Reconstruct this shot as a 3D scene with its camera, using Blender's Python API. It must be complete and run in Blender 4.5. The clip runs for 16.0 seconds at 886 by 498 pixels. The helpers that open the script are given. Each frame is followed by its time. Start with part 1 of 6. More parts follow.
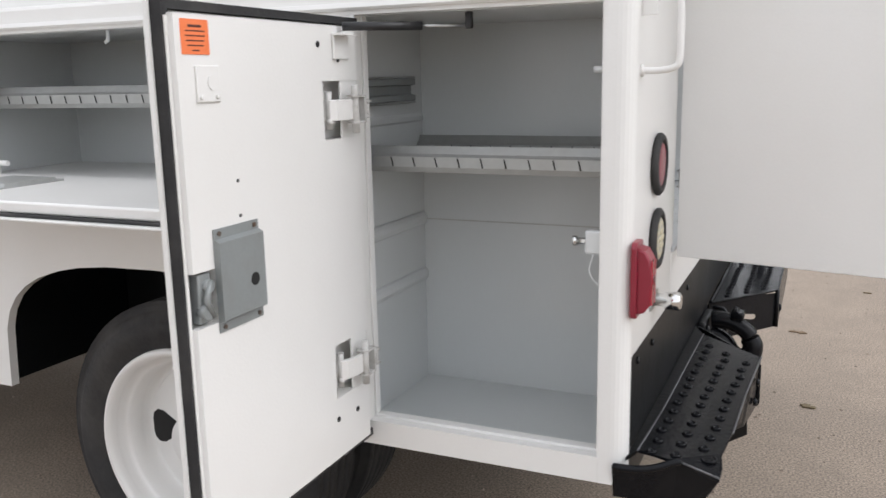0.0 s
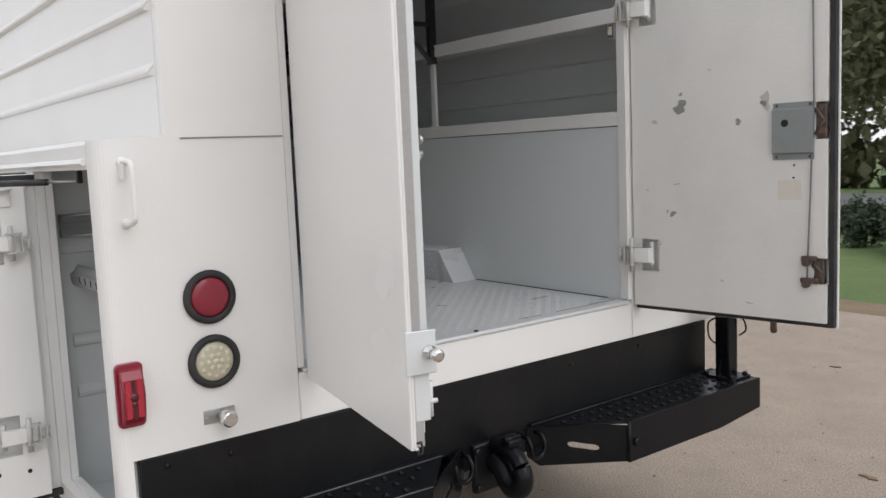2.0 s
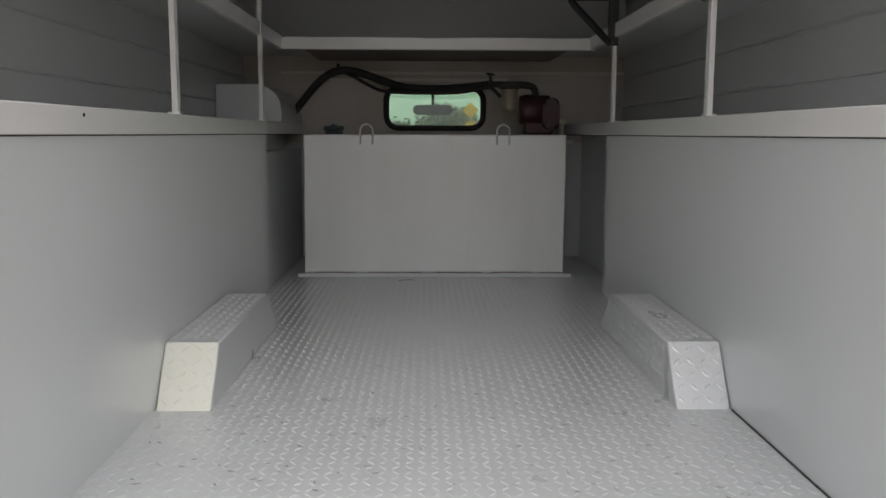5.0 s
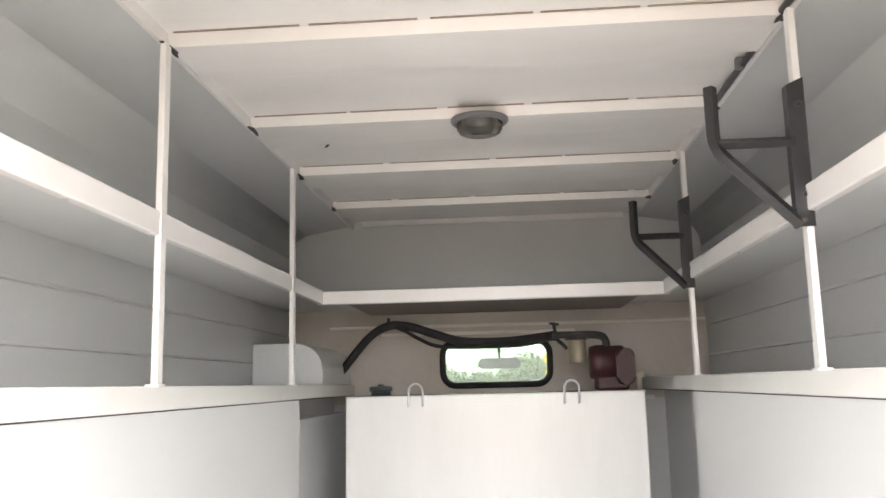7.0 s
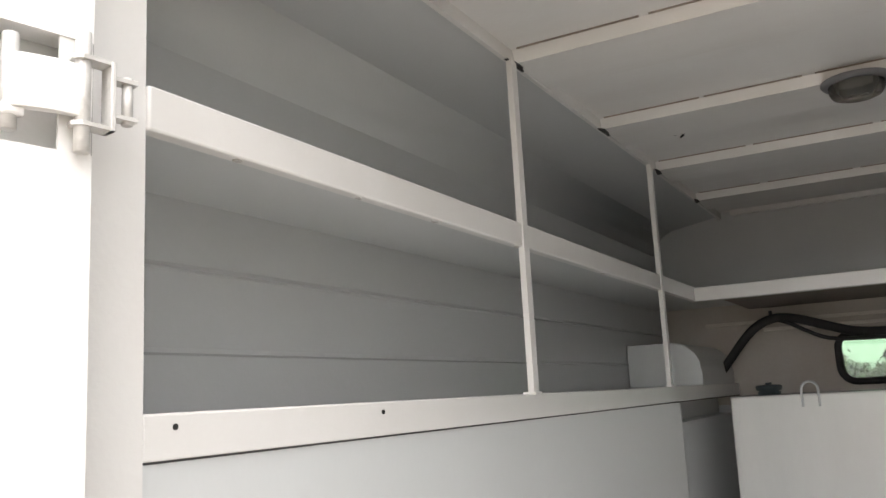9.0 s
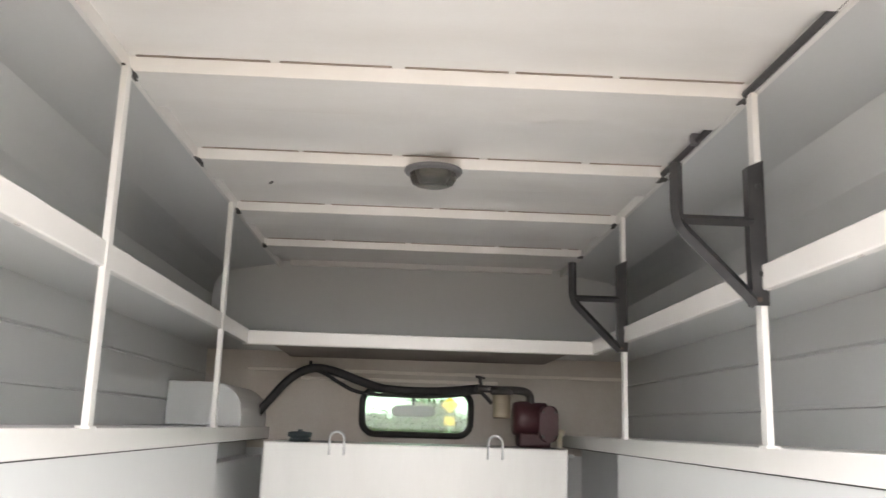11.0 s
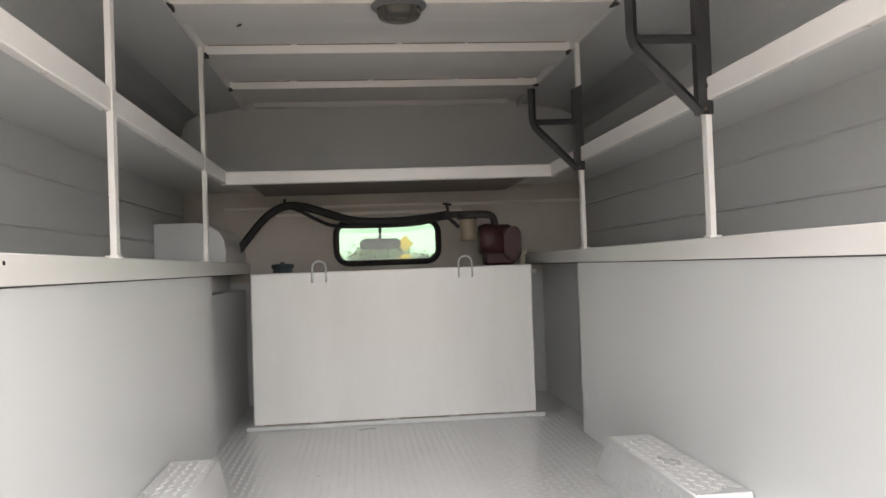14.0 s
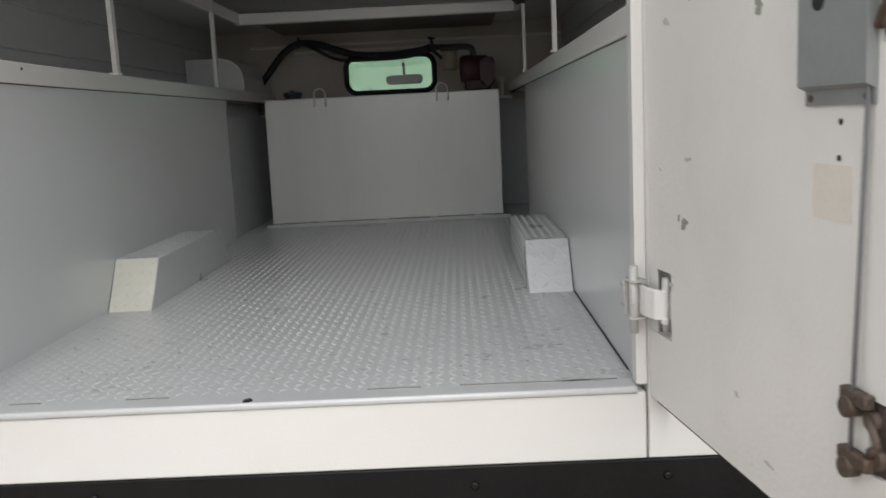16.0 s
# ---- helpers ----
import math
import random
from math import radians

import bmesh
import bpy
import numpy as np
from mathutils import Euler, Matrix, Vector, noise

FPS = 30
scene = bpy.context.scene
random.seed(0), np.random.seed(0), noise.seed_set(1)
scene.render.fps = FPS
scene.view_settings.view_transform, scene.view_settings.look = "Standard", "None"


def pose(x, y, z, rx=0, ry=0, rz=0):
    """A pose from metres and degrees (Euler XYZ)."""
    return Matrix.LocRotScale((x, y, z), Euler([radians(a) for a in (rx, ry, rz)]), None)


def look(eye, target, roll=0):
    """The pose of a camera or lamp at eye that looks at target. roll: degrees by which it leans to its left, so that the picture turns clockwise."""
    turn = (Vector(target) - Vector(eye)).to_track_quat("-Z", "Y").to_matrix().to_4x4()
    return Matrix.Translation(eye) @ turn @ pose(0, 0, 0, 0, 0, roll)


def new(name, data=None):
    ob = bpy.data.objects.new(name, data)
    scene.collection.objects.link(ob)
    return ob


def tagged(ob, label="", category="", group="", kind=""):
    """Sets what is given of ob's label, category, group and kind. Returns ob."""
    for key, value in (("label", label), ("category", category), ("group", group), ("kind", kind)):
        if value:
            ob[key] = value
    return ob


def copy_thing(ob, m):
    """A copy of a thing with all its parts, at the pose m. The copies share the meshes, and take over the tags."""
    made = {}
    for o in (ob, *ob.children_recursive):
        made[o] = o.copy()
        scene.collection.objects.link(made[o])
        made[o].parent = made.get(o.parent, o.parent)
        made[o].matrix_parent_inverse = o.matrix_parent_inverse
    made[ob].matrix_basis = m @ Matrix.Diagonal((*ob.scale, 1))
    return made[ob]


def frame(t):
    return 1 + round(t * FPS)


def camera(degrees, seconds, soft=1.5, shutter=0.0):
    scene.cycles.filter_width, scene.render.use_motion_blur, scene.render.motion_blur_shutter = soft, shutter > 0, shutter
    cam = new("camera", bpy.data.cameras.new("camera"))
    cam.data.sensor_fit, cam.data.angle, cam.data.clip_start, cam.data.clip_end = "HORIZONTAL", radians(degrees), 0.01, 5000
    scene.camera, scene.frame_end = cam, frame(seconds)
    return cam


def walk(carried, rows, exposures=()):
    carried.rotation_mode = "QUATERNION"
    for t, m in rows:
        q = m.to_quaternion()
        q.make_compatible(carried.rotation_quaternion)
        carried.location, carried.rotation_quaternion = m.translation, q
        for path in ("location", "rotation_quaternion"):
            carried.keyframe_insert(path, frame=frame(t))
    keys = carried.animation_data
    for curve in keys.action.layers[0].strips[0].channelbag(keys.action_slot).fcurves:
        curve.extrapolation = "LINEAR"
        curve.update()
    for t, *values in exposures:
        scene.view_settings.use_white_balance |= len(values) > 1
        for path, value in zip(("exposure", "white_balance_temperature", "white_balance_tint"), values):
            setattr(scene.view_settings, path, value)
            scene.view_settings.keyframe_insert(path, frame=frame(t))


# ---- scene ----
cam = camera(55.0, 16.0, shutter=0.2)
PATH = [
    (0, (0.325, -2.698, 1.337), (-0.484, -0.913, 0.941), -1.2),
    (0.5, (0.822, -2.664, 1.356), (-0.254, -1.019, 0.986), -1.0),
    (1, (1.255, -2.432, 1.353), (0.006, -0.899, 1.049), -1.0),
    (1.5, (1.601, -2.043, 1.393), (0.22, -0.616, 1.158), -1.3),
    (2, (1.956, -1.677, 1.464), (0.38, -0.464, 1.245), -2.4),
    (2.5, (2.016, -1.319, 1.458), (0.273, -0.364, 1.237), -2.0),
    (3, (1.994, -0.916, 1.473), (0.119, -0.248, 1.273), -2.3),
    (3.2, (1.95, -0.752, 1.516), (0.04, -0.189, 1.327), -2.3),
    (4.35, (1.38, -0.169, 1.56), (-0.623, -0.046, 1.237), -0.8),
    (5.5, (0.811, 0.027, 1.534), (-1.183, -0.033, 1.383), 0.6),
    (6, (0.701, 0.1, 1.569), (-1.291, 0.001, 1.723), 0.5),
    (6.5, (0.628, 0.113, 1.586), (-1.341, -0.028, 1.91), -0.6),
    (7, (0.592, 0.058, 1.58), (-1.378, -0.087, 1.894), -1.4),
    (7.5, (0.578, -0.048, 1.564), (-1.383, -0.366, 1.789), -2.6),
    (8, (0.542, 0.054, 1.57), (-1.277, -0.738, 1.821), -3.0),
    (8.2, (0.54, 0.076, 1.572), (-1.215, -0.841, 1.857), -3.4),
    (9.25, (0.556, 0.036, 1.596), (-1.184, -0.91, 1.96), -3.2),
    (10.3, (0.576, -0.057, 1.614), (-1.36, -0.384, 1.994), 0.0),
    (10.5, (0.575, -0.055, 1.617), (-1.377, -0.25, 2.003), 0.8),
    (11, (0.568, -0.056, 1.611), (-1.388, 0.021, 2.02), 1.7),
    (11.5, (0.583, -0.163, 1.605), (-1.329, 0.292, 1.976), 0.4),
    (12, (0.633, -0.201, 1.614), (-1.203, 0.501, 1.983), 2.2),
    (12.5, (0.718, -0.164, 1.603), (-1.101, 0.557, 2.014), 1.7),
    (13, (0.733, -0.173, 1.591), (-1.162, 0.384, 1.905), -0.0),
    (13.5, (0.731, -0.165, 1.569), (-1.231, 0.187, 1.728), -1.6),
    (14, (0.753, -0.142, 1.549), (-1.237, 0.057, 1.587), -2.1),
    (14.5, (0.866, -0.206, 1.55), (-1.125, -0.026, 1.503), -1.2),
    (15, (1.038, -0.243, 1.529), (-0.944, -0.022, 1.377), -2.2),
    (15.5, (1.371, -0.031, 1.472), (-0.612, 0.128, 1.26), -2.8),
    (16, (1.465, 0.346, 1.414), (-0.511, 0.302, 1.111), -2.9),
]
# exposure of the clip's camera: brighter inside than out
SKY, SUN = 0.132, 0.55
EXPOSURES = [(0.0, 0.56, 6220, 11), (1.5, 0.33, 6240, 11), (3.2, 0.28, 6240, 11), (5.5, 1.53, 6540, 13), (6.0, 2.76, 6660, 14), (6.5, 3.08, 6640, 13), (7.0, 3.2, 6660, 14), (7.5, 2.8, 6680, 13), (8.0, 1.92, 6600, 11), (10.5, 2.72, 6600, 13), (11.0, 3.04, 6600, 13), (11.5, 2.98, 6660, 13), (12.0, 2.68, 6640, 12), (12.5, 1.88, 6600, 11), (13.0, 1.6, 6660, 12), (13.5, 2.3, 6720, 14), (14.5, 2.3, 6700, 14), (15.0, 1.92, 6620, 12), (15.5, 1.2, 6480, 10), (16.0, 0.6, 6380, 10)]
walk(cam, [(t, look(eye, target, roll)) for t, eye, target, roll in PATH], EXPOSURES)

# ---- world and light: an overcast day ----
world = bpy.data.worlds.new("overcast_sky")
scene.world = world
world.use_nodes = True
wn, wl = world.node_tree.nodes, world.node_tree.links
wn.clear()
sky = wn.new("ShaderNodeTexSky")
sky.sky_type = "NISHITA"
sky.sun_disc = False
sky.sun_elevation, sky.sun_rotation = radians(44), radians(83)
sky.air_density, sky.dust_density, sky.ozone_density = 1.0, 3.0, 1.0
grey = wn.new("ShaderNodeHueSaturation")
grey.inputs["Saturation"].default_value = 0.35
veil = wn.new("ShaderNodeMix")
veil.data_type = "RGBA"
veil.inputs["Factor"].default_value = 0.75
veil.inputs["B"].default_value = (7.7, 7.6, 7.6, 1)
bg = wn.new("ShaderNodeBackground")
bg.inputs["Strength"].default_value = SKY
out = wn.new("ShaderNodeOutputWorld")
wl.new(sky.outputs["Color"], grey.inputs["Color"])
wl.new(grey.outputs["Color"], veil.inputs["A"])
wl.new(veil.outputs["Result"], bg.inputs["Color"])
wl.new(bg.outputs["Background"], out.inputs["Surface"])

sun = new("sun", bpy.data.lights.new("sun", "SUN"))
sun.data.energy, sun.data.angle, sun.data.color = SUN, radians(40), (1.0, 0.98, 0.95)
sun.matrix_world = look((0, 0, 20), (-9.0, -1.1, 11.3))


# ---- materials ----
def material(name, base, rough=0.5, metal=0.0, vary=0.06, scale=5.0, fine=90.0, bump=0.05, coat=0.0, dirt=None, dirt_amount=0.0, dirt_scale=3.0, rough_vary=0.08, object_random=0.0, spec=0.5, speckle=0.0, coat_rough=0.2, stretch=(1, 1, 1)):
    m = bpy.data.materials.new(name)
    m.use_nodes = True
    n, l = m.node_tree.nodes, m.node_tree.links
    b = n["Principled BSDF"]
    tc = n.new("ShaderNodeTexCoord")
    drawn = n.new("ShaderNodeMapping")
    drawn.inputs["Scale"].default_value = stretch
    l.new(tc.outputs["Object"], drawn.inputs["Vector"])
    big = n.new("ShaderNodeTexNoise")
    big.inputs["Scale"].default_value, big.inputs["Detail"].default_value = scale, 4
    small = n.new("ShaderNodeTexNoise")
    small.inputs["Scale"].default_value, small.inputs["Detail"].default_value = fine, 3
    for x in (big, small):
        l.new(drawn.outputs["Vector"], x.inputs["Vector"])
    mix = n.new("ShaderNodeMix")
    mix.data_type = "RGBA"
    mix.inputs["A"].default_value = (*[min(1, c * (1 - vary)) for c in base], 1)
    mix.inputs["B"].default_value = (*[min(1, c * (1 + vary)) for c in base], 1)
    l.new(big.outputs["Fac"], mix.inputs["Factor"])
    colour = mix.outputs["Result"]
    grain = n.new("ShaderNodeMix")
    grain.data_type, grain.blend_type = "RGBA", "MULTIPLY"
    ramp = n.new("ShaderNodeMapRange")
    ramp.inputs["To Min"].default_value, ramp.inputs["To Max"].default_value = 1 - vary * 0.9, 1.0 + vary * 0.5
    l.new(small.outputs["Fac"], ramp.inputs["Value"])
    grain.inputs["Factor"].default_value = 1
    l.new(colour, grain.inputs["A"])
    l.new(ramp.outputs["Result"], grain.inputs["B"])
    colour = grain.outputs["Result"]
    if speckle:
        grit = n.new("ShaderNodeTexNoise")
        grit.inputs["Scale"].default_value, grit.inputs["Detail"].default_value = 130, 4
        gr = n.new("ShaderNodeMapRange")
        gr.inputs["From Min"].default_value, gr.inputs["From Max"].default_value = 0.34, 0.66
        gr.inputs["To Min"].default_value, gr.inputs["To Max"].default_value = 1 - speckle, 1 + speckle
        gm = n.new("ShaderNodeMix")
        gm.data_type, gm.blend_type = "RGBA", "MULTIPLY"
        gm.inputs["Factor"].default_value = 1
        l.new(tc.outputs["Object"], grit.inputs["Vector"])
        l.new(grit.outputs["Fac"], gr.inputs["Value"])
        l.new(colour, gm.inputs["A"])
        l.new(gr.outputs["Result"], gm.inputs["B"])
        colour = gm.outputs["Result"]
    if dirt:
        spot = n.new("ShaderNodeTexNoise")
        spot.inputs["Scale"].default_value, spot.inputs["Detail"].default_value, spot.inputs["Roughness"].default_value = dirt_scale, 5, 0.55
        l.new(drawn.outputs["Vector"], spot.inputs["Vector"])
        lim = n.new("ShaderNodeMapRange")
        lim.inputs["From Min"].default_value, lim.inputs["From Max"].default_value = 0.46, 0.78
        lim.inputs["To Max"].default_value = dirt_amount
        l.new(spot.outputs["Fac"], lim.inputs["Value"])
        dm = n.new("ShaderNodeMix")
        dm.data_type = "RGBA"
        dm.inputs["B"].default_value = (*dirt, 1)
        l.new(lim.outputs["Result"], dm.inputs["Factor"])
        l.new(colour, dm.inputs["A"])
        colour = dm.outputs["Result"]
    if object_random:
        info = n.new("ShaderNodeObjectInfo")
        hs = n.new("ShaderNodeHueSaturation")
        rr = n.new("ShaderNodeMapRange")
        rr.inputs["To Min"].default_value, rr.inputs["To Max"].default_value = 1 - object_random, 1 + object_random
        l.new(info.outputs["Random"], rr.inputs["Value"])
        l.new(rr.outputs["Result"], hs.inputs["Value"])
        l.new(colour, hs.inputs["Color"])
        colour = hs.outputs["Color"]
    l.new(colour, b.inputs["Base Color"])
    rv = n.new("ShaderNodeMapRange")
    rv.inputs["To Min"].default_value, rv.inputs["To Max"].default_value = max(0.02, rough - rough_vary), min(1, rough + rough_vary)
    l.new(big.outputs["Fac"], rv.inputs["Value"])
    l.new(rv.outputs["Result"], b.inputs["Roughness"])
    b.inputs["Metallic"].default_value = metal
    b.inputs["Coat Weight"].default_value = coat
    b.inputs["Coat Roughness"].default_value = coat_rough
    b.inputs["Specular IOR Level"].default_value = spec
    if bump:
        bp = n.new("ShaderNodeBump")
        bp.inputs["Strength"].default_value, bp.inputs["Distance"].default_value = bump, 0.01
        l.new(small.outputs["Fac"], bp.inputs["Height"])
        l.new(bp.outputs["Normal"], b.inputs["Normal"])
    return m


def glass(name, colour, rough=0.0, ior=1.45):
    m = bpy.data.materials.new(name)
    m.use_nodes = True
    b = m.node_tree.nodes["Principled BSDF"]
    b.inputs["Base Color"].default_value = (*colour, 1)
    b.inputs["Transmission Weight"].default_value = 1
    b.inputs["Roughness"].default_value = rough
    b.inputs["IOR"].default_value = ior
    return m


WHITE = material("white_gloss_paint", (0.80, 0.795, 0.775), 0.34, vary=0.02, scale=2.5, fine=160, bump=0.04, coat=0.25, dirt=(0.55, 0.53, 0.48), dirt_amount=0.14, dirt_scale=2.2)
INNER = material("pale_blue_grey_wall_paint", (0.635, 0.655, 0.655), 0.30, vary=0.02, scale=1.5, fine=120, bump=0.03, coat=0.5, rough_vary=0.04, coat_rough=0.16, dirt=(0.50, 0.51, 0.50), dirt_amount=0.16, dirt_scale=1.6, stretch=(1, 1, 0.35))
# darker than the frame paint: the deep interior's shade is put into the colour
SHADELINER = material("shade_toned_upper_liner", (0.55, 0.565, 0.567), 0.40, vary=0.03, scale=1.5, fine=120, bump=0.03, coat=0.2, rough_vary=0.05, dirt=(0.40, 0.41, 0.41), dirt_amount=0.2, dirt_scale=1.8)
FRAMEWHITE = material("warm_white_frame_paint", (0.75, 0.742, 0.722), 0.32, vary=0.02, scale=3, fine=140, bump=0.04, coat=0.3, dirt=(0.50, 0.46, 0.40), dirt_amount=0.16, dirt_scale=3.5)
CEILPAINT = material("grimy_white_ceiling_paint", (0.75, 0.742, 0.722), 0.34, vary=0.03, scale=3, fine=140, bump=0.04, coat=0.3, dirt=(0.47, 0.42, 0.36), dirt_amount=0.26, dirt_scale=3.2, stretch=(1.6, 0.5, 1))
HINGEPAINT = material("worn_hinge_paint", (0.56, 0.555, 0.535), 0.42, metal=0.1, vary=0.1, scale=30, fine=140, bump=0.12, dirt=(0.20, 0.17, 0.14), dirt_amount=0.5, dirt_scale=40)
# upright grey streaks: stains and glossy reflections, both put into the colour
TANKPAINT = material("sheen_streaked_white_tank_paint", (0.78, 0.785, 0.77), 0.24, vary=0.03, scale=3.5, fine=60, bump=0.012, coat=0.5, rough_vary=0.08, coat_rough=0.12, dirt=(0.50, 0.50, 0.485), dirt_amount=0.34, dirt_scale=3.0, stretch=(1, 1, 0.22))
DOORPAINT = material("worn_white_door_paint", (0.74, 0.73, 0.70), 0.45, vary=0.03, scale=3, fine=110, bump=0.08, dirt=(0.45, 0.44, 0.41), dirt_amount=0.22, dirt_scale=4.5)
STAINED = material("stained_cream_wall_paint", (0.50, 0.47, 0.42), 0.5, vary=0.08, scale=3, fine=70, bump=0.08, dirt=(0.34, 0.24, 0.16), dirt_amount=0.55, dirt_scale=2.4)
FLOORPAINT = material("painted_tread_plate", (0.60, 0.615, 0.62), 0.30, metal=0.05, vary=0.06, scale=4, fine=140, bump=0.05, coat=0.4, coat_rough=0.15, dirt=(0.45, 0.44, 0.41), dirt_amount=0.16, dirt_scale=16)
BLACK = material("black_gloss_paint", (0.006, 0.0066, 0.0085), 0.24, vary=0.3, scale=6, fine=70, bump=0.12, coat=0.0, dirt=(0.022, 0.021, 0.02), dirt_amount=0.25, dirt_scale=8, spec=0.19)
SATIN = material("satin_black_panel", (0.006, 0.0065, 0.0075), 0.36, vary=0.3, scale=4, fine=60, bump=0.1, dirt=(0.02, 0.02, 0.02), dirt_amount=0.3, dirt_scale=7, spec=0.3)
RUBBER = material("black_rubber", (0.018, 0.018, 0.019), 0.7, vary=0.25, scale=9, fine=130, bump=0.15, dirt=(0.12, 0.11, 0.10), dirt_amount=0.3, dirt_scale=9)
TYRE = material("tyre_rubber", (0.02, 0.02, 0.021), 0.8, vary=0.3, scale=7, fine=80, bump=0.25, dirt=(0.11, 0.10, 0.09), dirt_amount=0.4, dirt_scale=6)
STEEL = material("zinc_plated_steel", (0.52, 0.53, 0.53), 0.38, metal=0.9, vary=0.1, scale=8, fine=90, bump=0.08, dirt=(0.25, 0.24, 0.22), dirt_amount=0.35, dirt_scale=9)
GALV = material("galvanised_shelf_steel", (0.40, 0.41, 0.40), 0.48, metal=0.5, vary=0.12, scale=14, fine=60, bump=0.06, dirt=(0.3, 0.28, 0.25), dirt_amount=0.4, dirt_scale=8)
GREYPLATE = material("grey_coated_latch_plate", (0.275, 0.295, 0.295), 0.5, metal=0.25, vary=0.08, scale=9, fine=120, bump=0.06, dirt=(0.2, 0.19, 0.17), dirt_amount=0.3, dirt_scale=14)
CHROME = material("chrome", (0.75, 0.75, 0.74), 0.14, metal=1.0, vary=0.04, scale=20, fine=90, bump=0.02)
RUSTY = material("rusty_greasy_steel", (0.11, 0.085, 0.07), 0.6, metal=0.4, vary=0.4, scale=30, fine=160, bump=0.3, dirt=(0.25, 0.14, 0.08), dirt_amount=0.5, dirt_scale=24)
GRIMY = material("grimy_dark_pipe", (0.05, 0.047, 0.045), 0.6, metal=0.2, vary=0.3, scale=30, fine=120, bump=0.2)
CHARCOAL = material("charcoal_bracket_paint", (0.020, 0.0205, 0.022), 0.45, vary=0.3, scale=14, fine=90, bump=0.12, dirt=(0.05, 0.045, 0.042), dirt_amount=0.3, dirt_scale=16)
LOOM = material("grey_wiring_loom", (0.055, 0.054, 0.057), 0.6, vary=0.25, scale=20, fine=120, bump=0.15)
# white door edge recess, greyed: its shade is put into the colour
SHADEDEDGE = material("shade_grey_door_edge", (0.36, 0.35, 0.34), 0.7, vary=0.12, scale=9, fine=120, bump=0.12)
YELLOWED = material("yellowed_plate_paint", (0.67, 0.67, 0.585), 0.36, vary=0.06, scale=9, fine=140, bump=0.06, coat=0.3, dirt=(0.68, 0.68, 0.62), dirt_amount=0.6, dirt_scale=14)
SMEAR = material("grey_smear", (0.775, 0.77, 0.75), 0.4, vary=0.02, scale=12, fine=150, bump=0.03)
SCRATCH = material("bare_scratched_edge", (0.14, 0.14, 0.145), 0.45, metal=0.3, vary=0.5, scale=40, fine=160, bump=0.2)
RED = material("red_lamp_lens", (0.24, 0.014, 0.032), 0.3, vary=0.12, scale=12, fine=220, bump=0.08, coat=0.25)
BRIGHTRED = material("bright_red_reflector", (0.40, 0.024, 0.045), 0.25, vary=0.08, scale=30, fine=240, bump=0.1, coat=0.2)
DARKRED = material("dark_red_lamp_core", (0.075, 0.006, 0.01), 0.3, vary=0.2, scale=30, fine=200, bump=0.1, coat=0.4)
AMBERGREY = material("clear_reverse_lamp_lens", (0.50, 0.47, 0.37), 0.3, vary=0.15, scale=40, fine=150, bump=0.2, coat=0.5)
LED = material("lamp_diode_cell", (0.62, 0.57, 0.40), 0.35, vary=0.15, scale=60, fine=200, bump=0.1)
ORANGE = material("orange_warning_sticker", (0.85, 0.21, 0.07), 0.5, vary=0.05, scale=12, fine=80, bump=0.03)
INK = material("sticker_ink", (0.10, 0.03, 0.02), 0.6, vary=0.1, bump=0)
DARK = material("dark_hole", (0.012, 0.012, 0.012), 0.8, vary=0.1, bump=0)
SCUFF = material("grey_scuff", (0.22, 0.215, 0.20), 0.7, vary=0.35, scale=45, fine=150, bump=0.1)
WORN = material("worn_grey_mark", (0.30, 0.30, 0.265), 0.7, vary=0.35, scale=60, fine=180, bump=0.1)
FAINT = material("faint_scuff", (0.50, 0.49, 0.47), 0.6, vary=0.2, scale=45, fine=150, bump=0.06)
TAN = material("old_glue_stain", (0.69, 0.65, 0.58), 0.6, vary=0.08, scale=30, fine=150, bump=0.05)
SEAM = material("dark_joint_gap", (0.06, 0.06, 0.06), 0.8, vary=0.3, scale=25, bump=0)
RUSTSEAM = material("rust_stained_joint", (0.30, 0.25, 0.21), 0.8, vary=0.4, scale=25, bump=0)
PLY = material("brown_underside_board", (0.24, 0.20, 0.175), 0.7, vary=0.2, scale=6, fine=60, bump=0.1)
PUMPRED = material("dull_red_pump_casting", (0.052, 0.014, 0.018), 0.5, vary=0.2, scale=14, fine=90, bump=0.2, dirt=(0.05, 0.04, 0.04), dirt_amount=0.5, dirt_scale=12)
FILTER = material("yellowed_filter_can", (0.25, 0.21, 0.15), 0.45, vary=0.1, scale=14, fine=80, bump=0.08)
CAPGREEN = material("dark_green_cap", (0.045, 0.065, 0.07), 0.5, vary=0.2, scale=20, bump=0.1)
IVORY = material("ivory_plastic", (0.68, 0.62, 0.5), 0.4, vary=0.05, bump=0.03)
GREYPLASTIC = material("grey_plastic", (0.16, 0.16, 0.17), 0.5, vary=0.1, bump=0.05)
CONCRETE = material("tan_concrete", (0.319, 0.259, 0.204), 0.86, vary=0.20, scale=2.2, fine=190, bump=0.25, dirt=(0.22, 0.185, 0.15), dirt_amount=0.5, dirt_scale=5.5, speckle=0.44)
DIRT = material("brown_soil_edge", (0.20, 0.14, 0.09), 0.95, vary=0.3, scale=3, fine=30, bump=0.5, dirt=(0.12, 0.14, 0.06), dirt_amount=0.7, dirt_scale=4)
GRASS = material("mown_grass", (0.085, 0.14, 0.035), 0.9, vary=0.35, scale=0.8, fine=14, bump=0.6, dirt=(0.15, 0.15, 0.06), dirt_amount=0.6, dirt_scale=1.5)
ASPHALT = material("asphalt", (0.12, 0.12, 0.12), 0.85, vary=0.1, scale=1, fine=40, bump=0.2)
